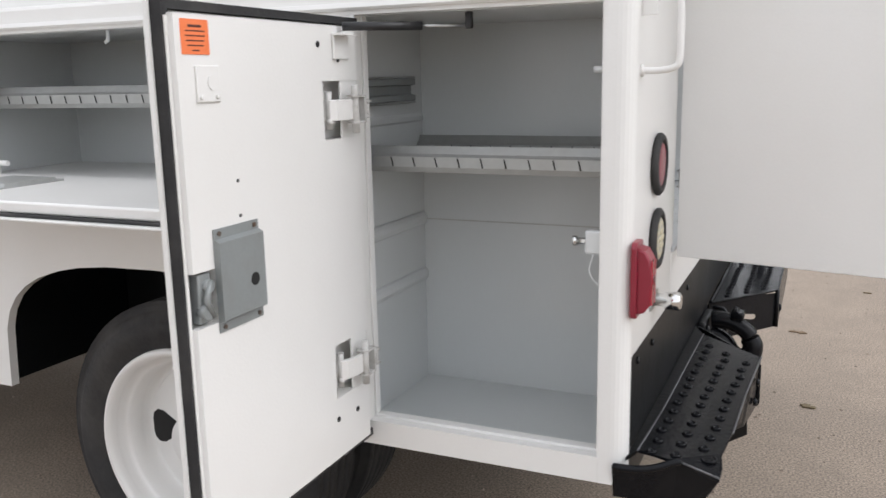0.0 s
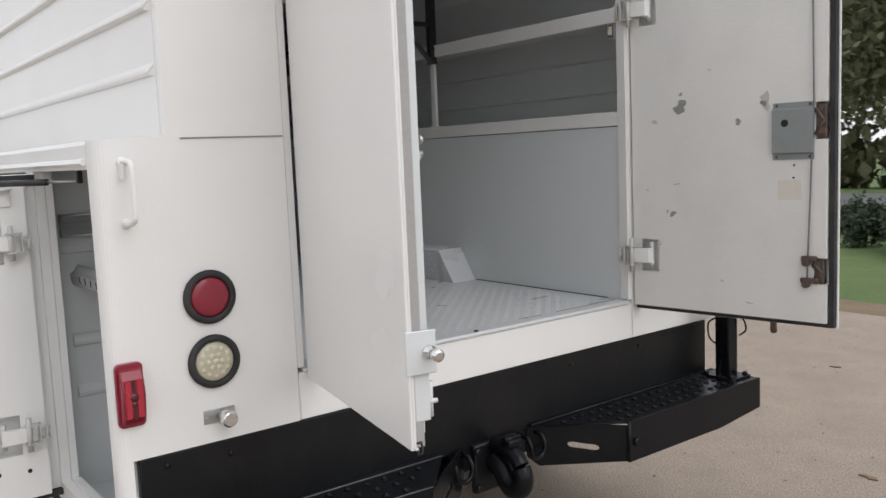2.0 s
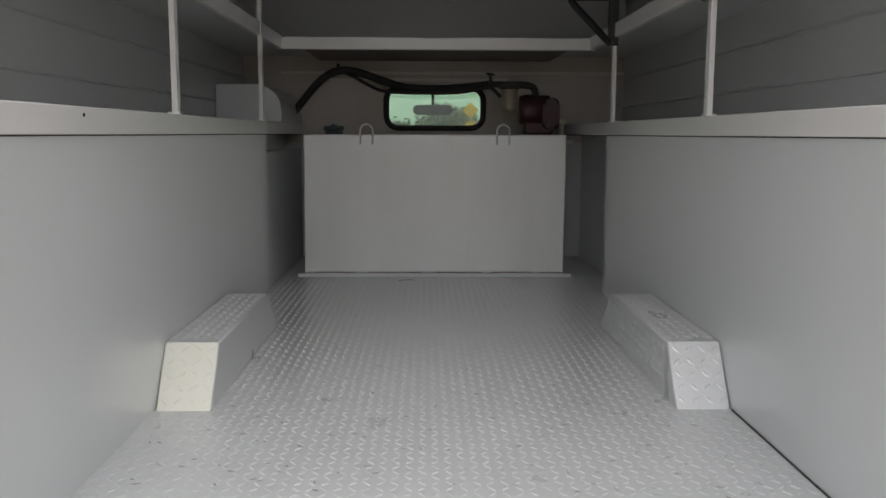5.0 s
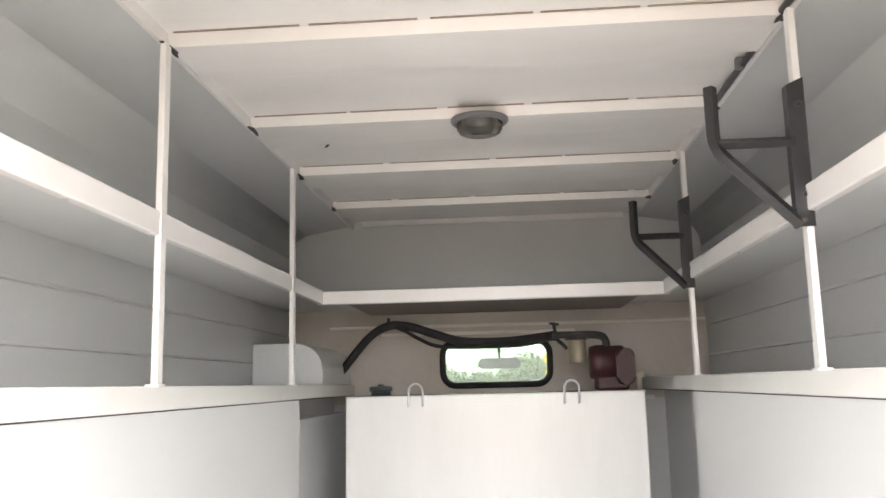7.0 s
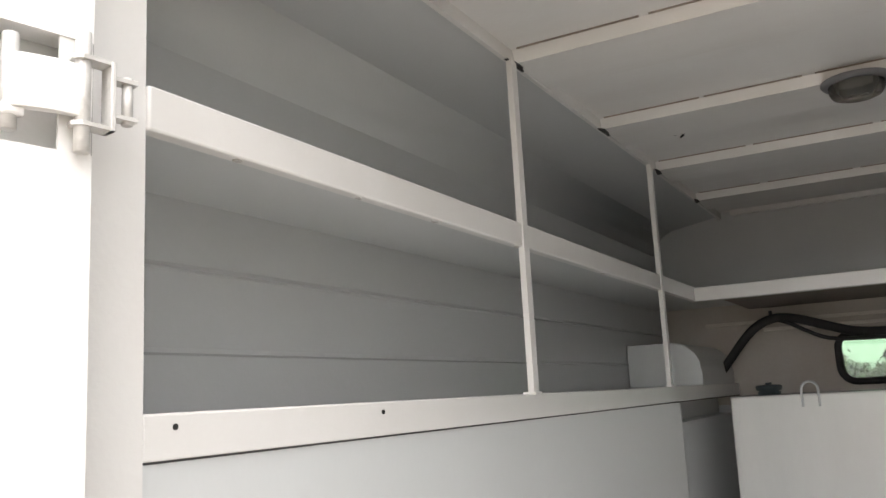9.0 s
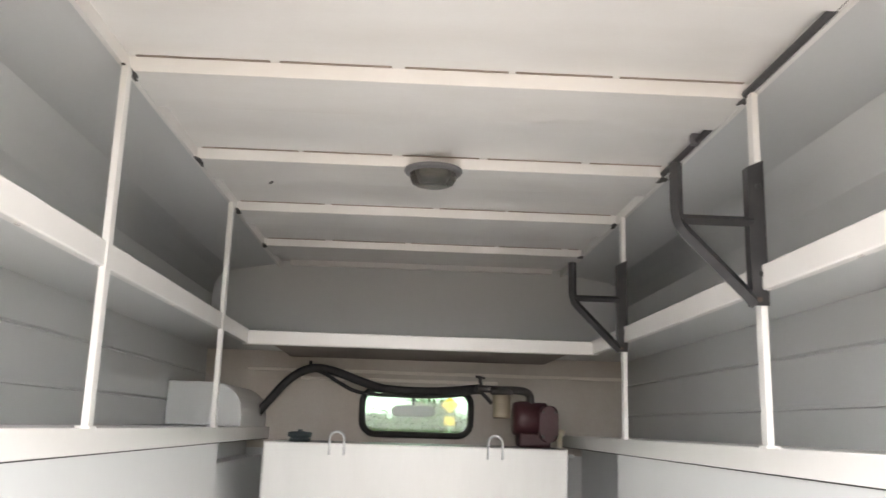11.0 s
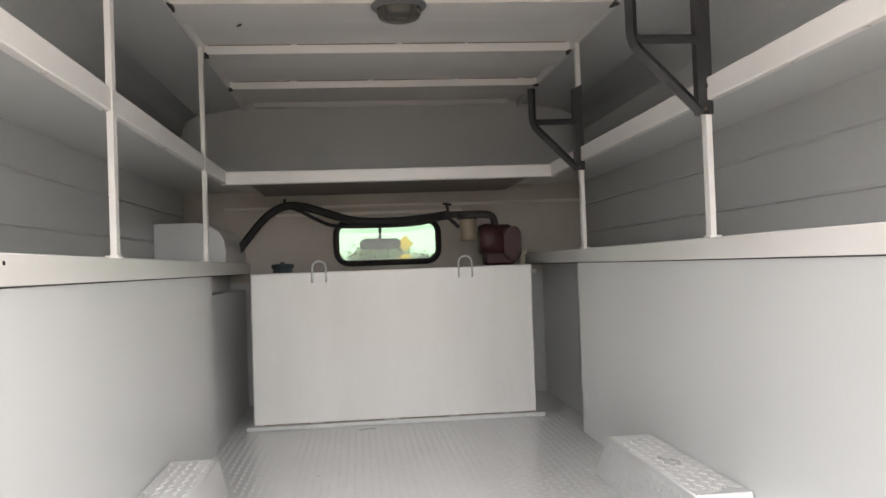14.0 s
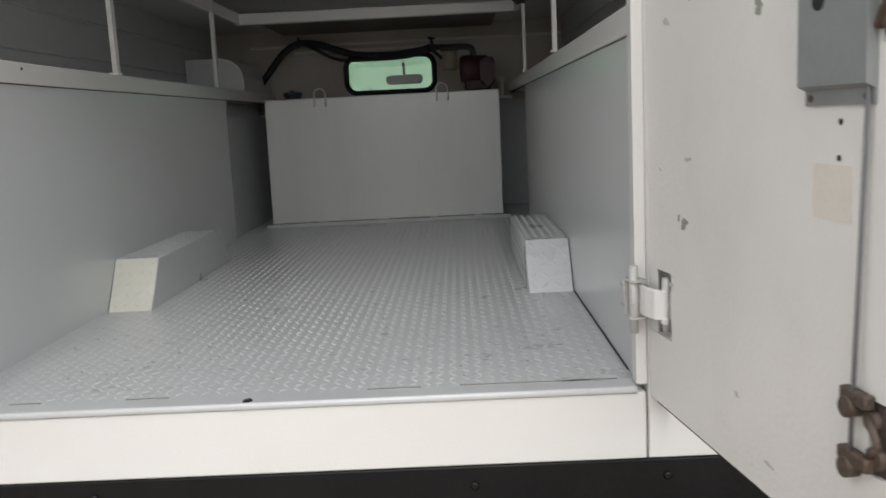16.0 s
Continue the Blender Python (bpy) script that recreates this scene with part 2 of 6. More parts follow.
LEAF = material("leaves", (0.14, 0.145, 0.07), 0.7, vary=0.45, scale=1.3, fine=9, bump=0, object_random=0.2)
BUSHLEAF = material("bush_leaves", (0.035, 0.055, 0.025), 0.7, vary=0.4, scale=5, fine=30, bump=0)
BARK = material("bark", (0.10, 0.08, 0.06), 0.9, vary=0.3, scale=6, fine=40, bump=0.5)
HOUSEWALL = material("grey_siding", (0.42, 0.42, 0.41), 0.7, vary=0.08, scale=1, fine=12, bump=0.1)
ROOFING = material("grey_shingles", (0.13, 0.125, 0.12), 0.9, vary=0.2, scale=2, fine=20, bump=0.3)
CARPAINT = material("white_car_paint", (0.78, 0.78, 0.78), 0.2, vary=0.02, bump=0, coat=0.6)
DARKGLASS = material("dark_window_glass", (0.02, 0.022, 0.025), 0.06, vary=0.1, bump=0)
CABTRIM = material("grey_cab_trim", (0.05, 0.05, 0.052), 0.7, vary=0.1, bump=0.1)
YELLOW = material("yellow_sign_sheeting", (0.85, 0.42, 0.03), 0.5, vary=0.05, bump=0)
MIRROR = material("mirror_glass", (0.85, 0.87, 0.88), 0.03, metal=1.0, vary=0.01, bump=0, rough_vary=0.01)
TINT = glass("green_tinted_glass", (0.42, 0.54, 0.435), ior=1.4)
CLEAR = glass("clouded_lamp_glass", (0.54, 0.50, 0.45), 0.18)


# ---- building tools ----
def root_of(ob):
    while ob.parent:
        ob = ob.parent
    return ob


def link(name, bm, mat, recalc=True):
    if recalc:
        bmesh.ops.recalc_face_normals(bm, faces=bm.faces[:])
    me = bpy.data.meshes.new(name)
    bm.to_mesh(me)
    bm.free()
    me.materials.append(mat)
    return new(name, me)


def part(name, bm, mat, parent, label="", at_world=True):
    """One mesh under a thing or a part; its coordinates are world ones unless at_world is off."""
    top = root_of(parent)
    if at_world:
        bmesh.ops.transform(bm, matrix=top.matrix_basis.inverted(), verts=bm.verts[:])
    ob = link(name, bm, mat)
    ob.parent = parent
    return tagged(ob, label)


def thing(name, label, category, base=(0, 0, 0), group="", kind="", m=None):
    ob = new(name)
    ob.empty_display_size = 0.05
    ob.matrix_basis = m if m is not None else Matrix.Translation(base)
    return tagged(ob, label, category, group, kind)


def solo(name, bm, mat, label, category, group="", kind=""):
    return tagged(link(name, bm, mat), label, category, group, kind)


def B():
    return bmesh.new()


def box(bm, x0, x1, y0, y1, z0, z1, r=0.0, seg=2):
    v = [bm.verts.new((x, y, z)) for x in (x0, x1) for y in (y0, y1) for z in (z0, z1)]
    f = [(0, 1, 3, 2), (4, 6, 7, 5), (0, 4, 5, 1), (2, 3, 7, 6), (0, 2, 6, 4), (1, 5, 7, 3)]
    faces = [bm.faces.new([v[i] for i in q]) for q in f]
    if r:
        edges = list({e for q in faces for e in q.edges})
        done = bmesh.ops.bevel(bm, geom=edges, offset=r, segments=seg, affect="EDGES", profile=0.5)
        for q in done["faces"]:
            q.smooth = True
    return bm


def prism(bm, poly, axis, a0, a1, r=0.0):
    """A flat polygon pushed along an axis. The polygon's pairs are the two other axes in x, y, z order."""
    def at(p, a):
        return {"x": (a, p[0], p[1]), "y": (p[0], a, p[1]), "z": (p[0], p[1], a)}[axis]
    lo = [bm.verts.new(at(p, a0)) for p in poly]
    hi = [bm.verts.new(at(p, a1)) for p in poly]
    n = len(poly)
    faces = [bm.faces.new(lo[::-1]), bm.faces.new(hi)]
    for i in range(n):
        faces.append(bm.faces.new((lo[i], lo[(i + 1) % n], hi[(i + 1) % n], hi[i])))
    if r:
        edges = list({e for q in faces[:2] for e in q.edges})
        for q in bmesh.ops.bevel(bm, geom=edges, offset=r, segments=2, affect="EDGES", profile=0.5)["faces"]:
            q.smooth = True
    return bm


def tube(bm, points, r, seg=10, closed=False, flat=1.0, turn=0.0):
    """A round bar along points. flat: how much the section is squashed along its second axis."""
    pts = [Vector(p) for p in points]
    n = len(pts)
    rings, side = [], None
    for i, p in enumerate(pts):
        a = pts[i - 1] if (i or closed) else p
        b = pts[(i + 1) % n] if (i < n - 1 or closed) else p
        d = (b - a).normalized()
        if side is None:
            side = d.orthogonal().normalized()
        side = (side - d * side.dot(d)).normalized()
        up = d.cross(side)
        rr = r[i] if isinstance(r, (list, tuple)) else r
        rings.append([bm.verts.new(p + rr * (math.cos(q) * side + flat * math.sin(q) * up)) for q in [2 * math.pi * k / seg + turn for k in range(seg)]])
    for i in range(n if closed else n - 1):
        a, b = rings[i], rings[(i + 1) % n]
        for k in range(seg):
            bm.faces.new((a[k], a[(k + 1) % seg], b[(k + 1) % seg], b[k])).smooth = seg > 4
    if not closed:
        bm.faces.new(rings[0][::-1])
        bm.faces.new(rings[-1])
    return bm


def square_bar(bm, points, w):
    """A bar of square section, w wide, along points."""
    return tube(bm, points, w * 0.7071, 4, turn=math.pi / 4)


def smooth_line(points, steps=6):
    """Catmull-Rom points through the given ones."""
    p = [Vector(q) for q in points]
    p = [2 * p[0] - p[1]] + p + [2 * p[-1] - p[-2]]
    res = []
    for i in range(1, len(p) - 2):
        for s in range(steps):
            t = s / steps
            a, b, c, d = p[i - 1:i + 3]
            res.append(0.5 * ((2 * b) + (c - a) * t + (2 * a - 5 * b + 4 * c - d) * t * t + (3 * b - a - 3 * c + d) * t ** 3))
    return res + [p[-2]]


def lathe(bm, profile, origin, axis="z", seg=32, caps=True):
    """A turned body: profile of (radius, height along the axis)."""
    o = Vector(origin)
    rings = []
    for r, h in profile:
        ring = []
        for k in range(seg):
            a = 2 * math.pi * k / seg
            c, s = r * math.cos(a), r * math.sin(a)
            ring.append(bm.verts.new(o + Vector({"x": (h, c, s), "y": (s, h, c), "z": (c, s, h)}[axis])))
        rings.append(ring)
    for a, b in zip(rings, rings[1:]):
        for k in range(seg):
            bm.faces.new((a[k], a[(k + 1) % seg], b[(k + 1) % seg], b[k])).smooth = True
    if caps:
        bm.faces.new(rings[0][::-1])
        bm.faces.new(rings[-1])
    return bm


def blob(bm, centre, size, axis, thick, seed, n=14, rough=0.35):
    """A thin patch with an uneven outline, for stains and scuffs."""
    rnd = random.Random(seed)
    phase = [rnd.uniform(0, 6.28) for _ in range(3)]
    poly = []
    for k in range(n):
        a = 2 * math.pi * k / n
        q = 1 + rough * (0.6 * math.sin(2 * a + phase[0]) + 0.4 * math.sin(3 * a + phase[1]) + 0.35 * math.sin(5 * a + phase[2]))
        poly.append((size[0] * q * math.cos(a), size[1] * q * math.sin(a)))
    i = {"x": 0, "y": 1, "z": 2}[axis]
    o = [c for k, c in enumerate(centre) if k != i]
    return prism(bm, [(o[0] + p, o[1] + q) for p, q in poly], axis, centre[i], centre[i] + thick)


def rounded_rect(x0, x1, y0, y1, r, n=5):
    res = []
    for cx, cy, a0 in ((x1 - r, y1 - r, 0), (x0 + r, y1 - r, 90), (x0 + r, y0 + r, 180), (x1 - r, y0 + r, 270)):
        for k in range(n + 1):
            a = radians(a0 + 90 * k / n)
            res.append((cx + r * math.cos(a), cy + r * math.sin(a)))
    return res


def plate_with_hole(bm, outer, inner, axis, a0, a1):
    """A slab between two loops of the same number of points."""
    def at(p, a):
        return {"x": (a, p[0], p[1]), "y": (p[0], a, p[1]), "z": (p[0], p[1], a)}[axis]
    loops = [[bm.verts.new(at(p, a)) for p in l] for l in (outer, inner) for a in (a0, a1)]
    n = len(outer)
    for k in range(n):
        j = (k + 1) % n
        bm.faces.new((loops[0][k], loops[0][j], loops[2][j], loops[2][k]))
        bm.faces.new((loops[1][k], loops[3][k], loops[3][j], loops[1][j]))
        bm.faces.new((loops[0][k], loops[1][k], loops[1][j], loops[0][j]))
        bm.faces.new((loops[2][k], loops[2][j], loops[3][j], loops[3][k]))
    return bm


def bolt(bm, p, axis, r=0.006, h=0.004):
    return lathe(bm, [(r, 0), (r, h * 0.6), (r * 0.6, h)], p, axis, 10)


# ---- ground ----
def lawn_z(y):
    """The lawn lies flat up to the street and falls away behind it."""
    return -0.06 - 1.79 * min(1.0, max(0.0, (y - 23) / 35))


slope = [(y, lawn_z(y)) for y in (-500, 0, 23, 28, 34, 40, 46, 52, 58, 500)]
solo("ground", prism(B(), slope + [(500, -2.6), (-500, -2.6)], "x", -500, 500), GRASS, "mown grass running out to the horizon", "ground", kind="structure")
solo("pavement", box(B(), -60, 40, -60, 5.35, -0.3, 0.0), CONCRETE, "tan broom-finished concrete lot with dirt and small stones", "pavement", kind="structure")
bm = B()
rnd = random.Random(3)
edge = [(-60 + 1.0 * k, 5.95 + rnd.uniform(-0.12, 0.15)) for k in range(101)]
prism(bm, [(-60, 5.35), (40, 5.35)] + edge[::-1], "z", -0.3, -0.035)
solo("soil_edge", bm, DIRT, "strip of brown soil along the concrete's edge", "soil", kind="structure")
solo("road", box(B(), -300, 300, 15.6, 21.6, -0.3, -0.045), ASPHALT, "grey asphalt street behind the lawn", "road", kind="structure")

# ---- the service truck's body ----
HW, BACK, FRONT = 1.13, 0.0, -3.30      # half width, rear face, bulkhead
FLOOR, LEDGE, SHELF, ROOF = 0.925, 1.59, 1.90, 2.335
IN, UP = 0.65, 0.967                    # inner wall, upper outer wall

truck_body = thing("service_truck_body", "white enclosed service truck body with side compartments and black rear skirt", "truck", (-1.6, 0, 0.5))

# left side skin with its openings, arch and rails
bm = B()
y0, y1 = -HW, -HW + 0.025
arch = [(-0.62, 0.53), (-0.62, 0.60)]
for k in range(0, 19):
    a = math.pi * k / 18
    c, s = math.cos(a), math.sin(a)
    arch.append((-1.17 + 0.55 * math.copysign(abs(c) ** 0.72, c), 0.60 + 0.285 * abs(s) ** 0.72))
arch += [(-1.72, 0.60), (-1.725, 0.51)]
prism(bm, [(-0.66, 0.53)] + arch[1:] + [(-1.95, 0.51), (-1.95, 1.075), (-0.66, 1.075)], "y", y0, y1)
wall_left = part("side_panel", bm, WHITE, truck_body, "white side with open compartments and wheel arch")
for n, a in (("door_post", (-0.6595, -0.575, 0.53, 1.465)), ("door_sill", (-0.5745, -0.0565, 0.53, 0.585)), ("door_post", (-1.95, -1.78, 1.0755, 1.465)), ("door_post", (-2.04, -1.9505, 0.50, 1.465)),
             ("door_sill", (-2.85, -2.0405, 0.50, 0.54)), ("front_panel", (FRONT, -2.8505, 0.50, 1.465)), ("top_rail", (FRONT, -0.0565, 1.4655, 1.488))):
    part(n, box(B(), a[0], a[1], y0, y1, a[2], a[3]), WHITE, wall_left)
# rolled lip round the wheel arch
bm = B()
tube(bm, [(x, -HW - 0.004, z) for x, z in arch[1:-1]], 0.013, 8)
part("arch_lip", bm, WHITE, wall_left)
# gutter rail over the openings
bm = B()
prism(bm, [(-HW - 0.008, 1.474), (-HW - 0.013, 1.479), (-HW - 0.010, 1.488), (-HW + 0.02, 1.492), (-HW + 0.02, 1.474)], "x", FRONT, -0.06)
part("drip_rail", bm, WHITE, wall_left)
# sloped top of the side pack
bm = B()
prism(bm, [(-HW - 0.0005, 1.4885), (-HW - 0.0005, 1.520), (-HW + 0.003, 1.527), (-HW + 0.012, 1.530), (-0.955, 1.537), (-0.955, 1.50), (-HW + 0.01, 1.4885)], "x", FRONT, -0.0565)
part("ledge_top", bm, WHITE, wall_left)

# rounded rear corner column
bm = B()
poly = [(-0.056, -HW), (-0.034, -HW)]
for k in range(7):
    a = radians(270 + 90 * k / 6)
    poly.append((-0.032 + 0.032 * math.cos(a), -HW + 0.032 + 0.032 * math.sin(a)))
poly += [(-0.025, -1.098), (-0.056, -1.10)]
prism(bm, poly, "z", 0.53, 1.529)
prism(bm, [(-1.098, 1.50), (-1.098, 1.529), (-0.955, 1.5365), (-0.955, 1.50)], "x", -0.056, -0.0255)
for f in bm.faces:
    f.smooth = f.normal.x > 0.02 and f.normal.y < -0.02
part("corner_post", bm, WHITE, wall_left)
# compartment return flanges
for a in ((-0.060, -0.056, -HW + 0.004, -1.075, 0.585, 1.465), (-0.575, -0.571, -HW + 0.026, -1.085, 0.585, 1.465), (-0.571, -0.060, -HW + 0.026, -1.08, 0.583, 0.590)):
    part("door_flange", box(B(), *a), WHITE, wall_left)

# rear panel beside the doors
def rear_panel(side):
    s = side
    bm = B()
    poly = [(s * 1.098, 0.79), (s * 0.665, 0.79), (s * 0.665, 2.358), (s * 0.885, 2.317), (s * 0.938, 2.284), (s * 0.961, 2.234), (s * UP, 2.18), (s * UP, 1.537), (s * 1.06, 1.532), (s * 1.098, 1.530)]
    if s > 0:
        poly[0], poly[-1] = (s * HW, 0.79), (s * HW, 1.49)
    prism(bm, poly if s > 0 else poly[::-1], "x", -0.025, 0.0, 0.004 if s > 0 else 0.0)
    return bm


wall_rear = part("rear_panel", rear_panel(-1), WHITE, truck_body)
part("rear_panel", rear_panel(1), WHITE, truck_body)
bm = B()
box(bm, -0.004, 0.003, -0.932, -0.668, 1.5275, 1.5312, 0.0015)
part("seam_bead", bm, GREYPLATE, wall_rear, "grey sealed panel seam")
# sill under the doors, with the end seams
bm = B()
box(bm, -0.045, 0.001, -0.663, 0.663, 0.79, 0.915, 0.004)
part("sill", bm, WHITE, wall_rear)
bm = B()
box(bm, -0.05, 0.006, -0.648, 0.648, 0.913, 0.927, 0.005)
part("sill_cap", bm, FLOORPAINT, wall_rear, "scuffed grey edge of the floor plate")
part("chip", blob(B(), (-0.006, -0.053, 0.9275), (0.009, 0.007), "z", 0.003, 5), DARK, wall_rear, "dark chip in the sill")
for y, w in ((-0.48, 0.03), (0.21, 0.05), (0.45, 0.12), (0.57, 0.05), (-0.25, 0.04)):
    part("sill_scrape", box(B(), -0.0465, -0.043, y - w, y + w, 0.9265, 0.9285), SCUFF, wall_rear, "thin grey scrape")

# jambs of the rear opening
def jamb(s):
    bm = B()
    d = -0.072 if s < 0 else -0.034
    prism(bm, [(d, s * 0.645), (0.0, s * 0.645), (0.0, s * 0.664), (-0.03, s * 0.664), (-0.03, s * 0.70), (d, s * 0.70)], "z", 0.93, 2.315)
    return bm


for s in (-1, 1):
    part("jamb", jamb(s), FRAMEWHITE, wall_rear)
    bm = B()
    box(bm, -0.070 if s < 0 else -0.033, -0.028, min(s * 0.70, s * 0.945), max(s * 0.70, s * 0.945), 1.59, 2.24)
    part("inner_lining", bm, FRAMEWHITE, wall_rear)
bm = B()
box(bm, -0.072, 0.0, -0.645, 0.645, 2.285, 2.37, 0.006)
for s in (-1, 1):
    prism(bm, [(s * 0.645, 2.285), (s * 0.645, 2.345), (s * 0.80, 2.33), (s * 0.90, 2.27), (s * 0.94, 2.20), (s * 0.86, 2.235), (s * 0.76, 2.265)], "x", -0.071 if s < 0 else -0.034, -0.028)
part("header", bm, FRAMEWHITE, wall_rear)

# black skirt under the rear, and inner side of the left compartments' underbody
bm = B()
box(bm, -0.030, -0.004, -1.084, 1.10, 0.50, 0.788, 0.004)
skirt = part("rear_skirt", bm, SATIN, truck_body, "satin black skirt panel")
for y, z in ((-0.86, 0.75), (-0.35, 0.755), (0.35, 0.75), (-1.02, 0.76), (0.7, 0.755)):
    part("skirt_bolt", bolt(B(), (-0.004, y, z), "x", 0.008, 0.006), SATIN, skirt)
bm = B()
box(bm, -3.1, -0.03, -0.45, -0.36, 0.50, 0.66, 0.01)
box(bm, -3.1, -0.03, 0.36, 0.45, 0.50, 0.66, 0.01)
box(bm, -0.55, -0.47, -0.36, 0.36, 0.52, 0.64, 0.01)
box(bm, -2.2, -2.1, -0.36, 0.36, 0.52, 0.64, 0.01)
tube(bm, [(-1.17, -0.85, 0.40), (-1.17, 0.85, 0.40)], 0.055, 12)
lathe(bm, [(0.06, -0.16), (0.15, -0.08), (0.17, 0), (0.15, 0.08), (0.06, 0.16)], (-1.17, 0, 0.40), "x", 20)
part("chassis_frame", bm, SATIN, truck_body, "black ladder frame and axle")

# wheel-well linings of the left side, black inside
bm = B()
box(bm, -1.74, -0.658, -0.66, -0.64, 0.40, 0.905)
box(bm, -1.74, -0.658, -1.10, -0.66, 0.895, 0.905)
box(bm, -0.672, -0.656, -1.10, -0.66, 0.53, 0.895)
box(bm, -1.75, -1.735, -1.10, -0.66, 0.52, 0.895)
part("wheel_well", bm, SATIN, truck_body, "black wheel-well lining")

# right side skin, plain
bm = B()
box(bm, FRONT, -0.026, HW - 0.02, HW, 0.53, 1.4875)
wall_right = part("side_panel", bm, WHITE, truck_body)
bm = B()
prism(bm, [(HW, 1.488), (0.96, 1.541), (0.955, 1.50), (HW - 0.02, 1.489)], "x", FRONT, -0.026)
part("ledge_top", bm, WHITE, wall_right)

# upper walls and roof, one bent sheet with lapped ribs outside
outer = [(-UP, 1.53), (-UP, 2.18), (-0.961, 2.235), (-0.938, 2.285), (-0.885, 2.318), (-0.65, 2.362)]
inner = [(-0.945, 1.53), (-0.945, 2.17), (-0.939, 2.222), (-0.916, 2.262), (-0.87, 2.286), (-0.657, 2.322), (-0.656, 2.348)]
ring = outer + [(-y, z) for y, z in outer[::-1]]
ring_in = inner + [(-y, z) for y, z in inner[::-1]]
bm = B()
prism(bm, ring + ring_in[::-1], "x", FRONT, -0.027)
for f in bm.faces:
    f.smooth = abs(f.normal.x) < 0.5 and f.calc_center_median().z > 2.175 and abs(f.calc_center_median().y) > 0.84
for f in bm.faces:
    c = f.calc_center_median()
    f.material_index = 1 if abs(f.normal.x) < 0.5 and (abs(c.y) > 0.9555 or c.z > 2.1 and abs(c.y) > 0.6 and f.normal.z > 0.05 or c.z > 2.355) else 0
upper = part("upper_shell", bm, SHADELINER, truck_body, "upper walls curving into the roof")
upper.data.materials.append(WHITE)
for i, z in enumerate((1.686, 1.834, 1.985, 2.12)):
    bm = B()
    prism(bm, [(-UP + 0.004, z - 0.010), (-UP - 0.009, z - 0.008), (-UP - 0.014, z - 0.002), (-UP - 0.014, z + 0.005), (-UP - 0.009, z + 0.011), (-UP - 0.003, z + 0.018), (-UP + 0.004, z + 0.022)], "x", FRONT - 0.01, -0.03)
    for v in bm.verts:
        if v.co.x > -0.1 and v.co.y < -UP:
            v.co.x -= 0.022
    part("raised_bead", bm, WHITE, upper)
# inner lap seams of the side walls
for s in (-1, 1):
    for z in (1.676, 1.808):
        bm = B()
        prism(bm, [(s * 0.946, z), (s * 0.938, z + 0.004), (s * 0.943, z + 0.012), (s * 0.946, z + 0.012)], "x", FRONT + 0.01, -0.075)
        part("inner_seam", bm, SHADELINER, upper)

# ceiling of the cargo space: sheet, cross ribs, edge angles
bm = B()
box(bm, FRONT, -0.027, -0.65, 0.65, 2.3365, 2.346)
for x in (-0.505, -1.088, -1.673, -2.237, -2.815):
    prism(bm, [(x - 0.215, 2.337), (x - 0.205, 2.308), (x - 0.008, 2.308), (x, 2.337)], "y", -0.6445, 0.6445)
prism(bm, [(FRONT + 0.001, 2.337), (FRONT + 0.001, 2.316), (FRONT + 0.03, 2.316), (FRONT + 0.04, 2.337)], "y", -0.60, 0.60)
for s in (-1, 1):
    box(bm, FRONT, -0.073, min(s * 0.645, s * 0.6555), max(s * 0.645, s * 0.6555), 2.306, 2.3365)
ceiling = solo("ceiling", bm, CEILPAINT, "white painted ceiling sheet with cross ribs, grimy at the joints", "ceiling", kind="structure")
# dark joints of the ribs: short gaps between spot-welded lengths
rnd = random.Random(8)
bm = B()
for x in (-0.499, -1.082, -1.667, -2.231, -2.809):
    y = -0.63
    while y < 0.61:
        w = rnd.uniform(0.2, 0.36)
        box(bm, x, x + 0.0045, y, min(0.63, y + w), 2.3335, 2.3362)
        y += w + rnd.uniform(0.01, 0.03)
solo("ceiling_joint", bm, RUSTSEAM, "rust-stained open joints along the ceiling ribs", "joint", kind="structure")
bm = B()
for s in (-1, 1):
    for x in (-0.585, -1.10, -1.70, -2.26, -2.82):
        blob(bm, (x, s * 0.643, 2.3045), (0.034, 0.009), "z", 0.003, int(-x * 100) + s, rough=0.5)
    box(bm, FRONT + 0.02, -0.08, min(s * 0.6545, s * 0.658), max(s * 0.6545, s * 0.658), 2.309, 2.313)
solo("ceiling_gap", bm, GRIMY, "dark gaps where ribs meet the edge angle", "gap", kind="structure")
bm = B()
for x0, y0, x1, y1 in ((-2.00, -0.50, -1.945, -0.470), (-1.965, -0.512, -1.955, -0.478), (-2.00, -0.50, -1.985, -0.488)):
    tube(bm, [(x0, y0, 2.3355), (x1, y1, 2.3355)], 0.003, 6)
solo("ceiling_scratch", bm, DARK, "small dark scratch in the ceiling paint", "scratch", kind="structure")

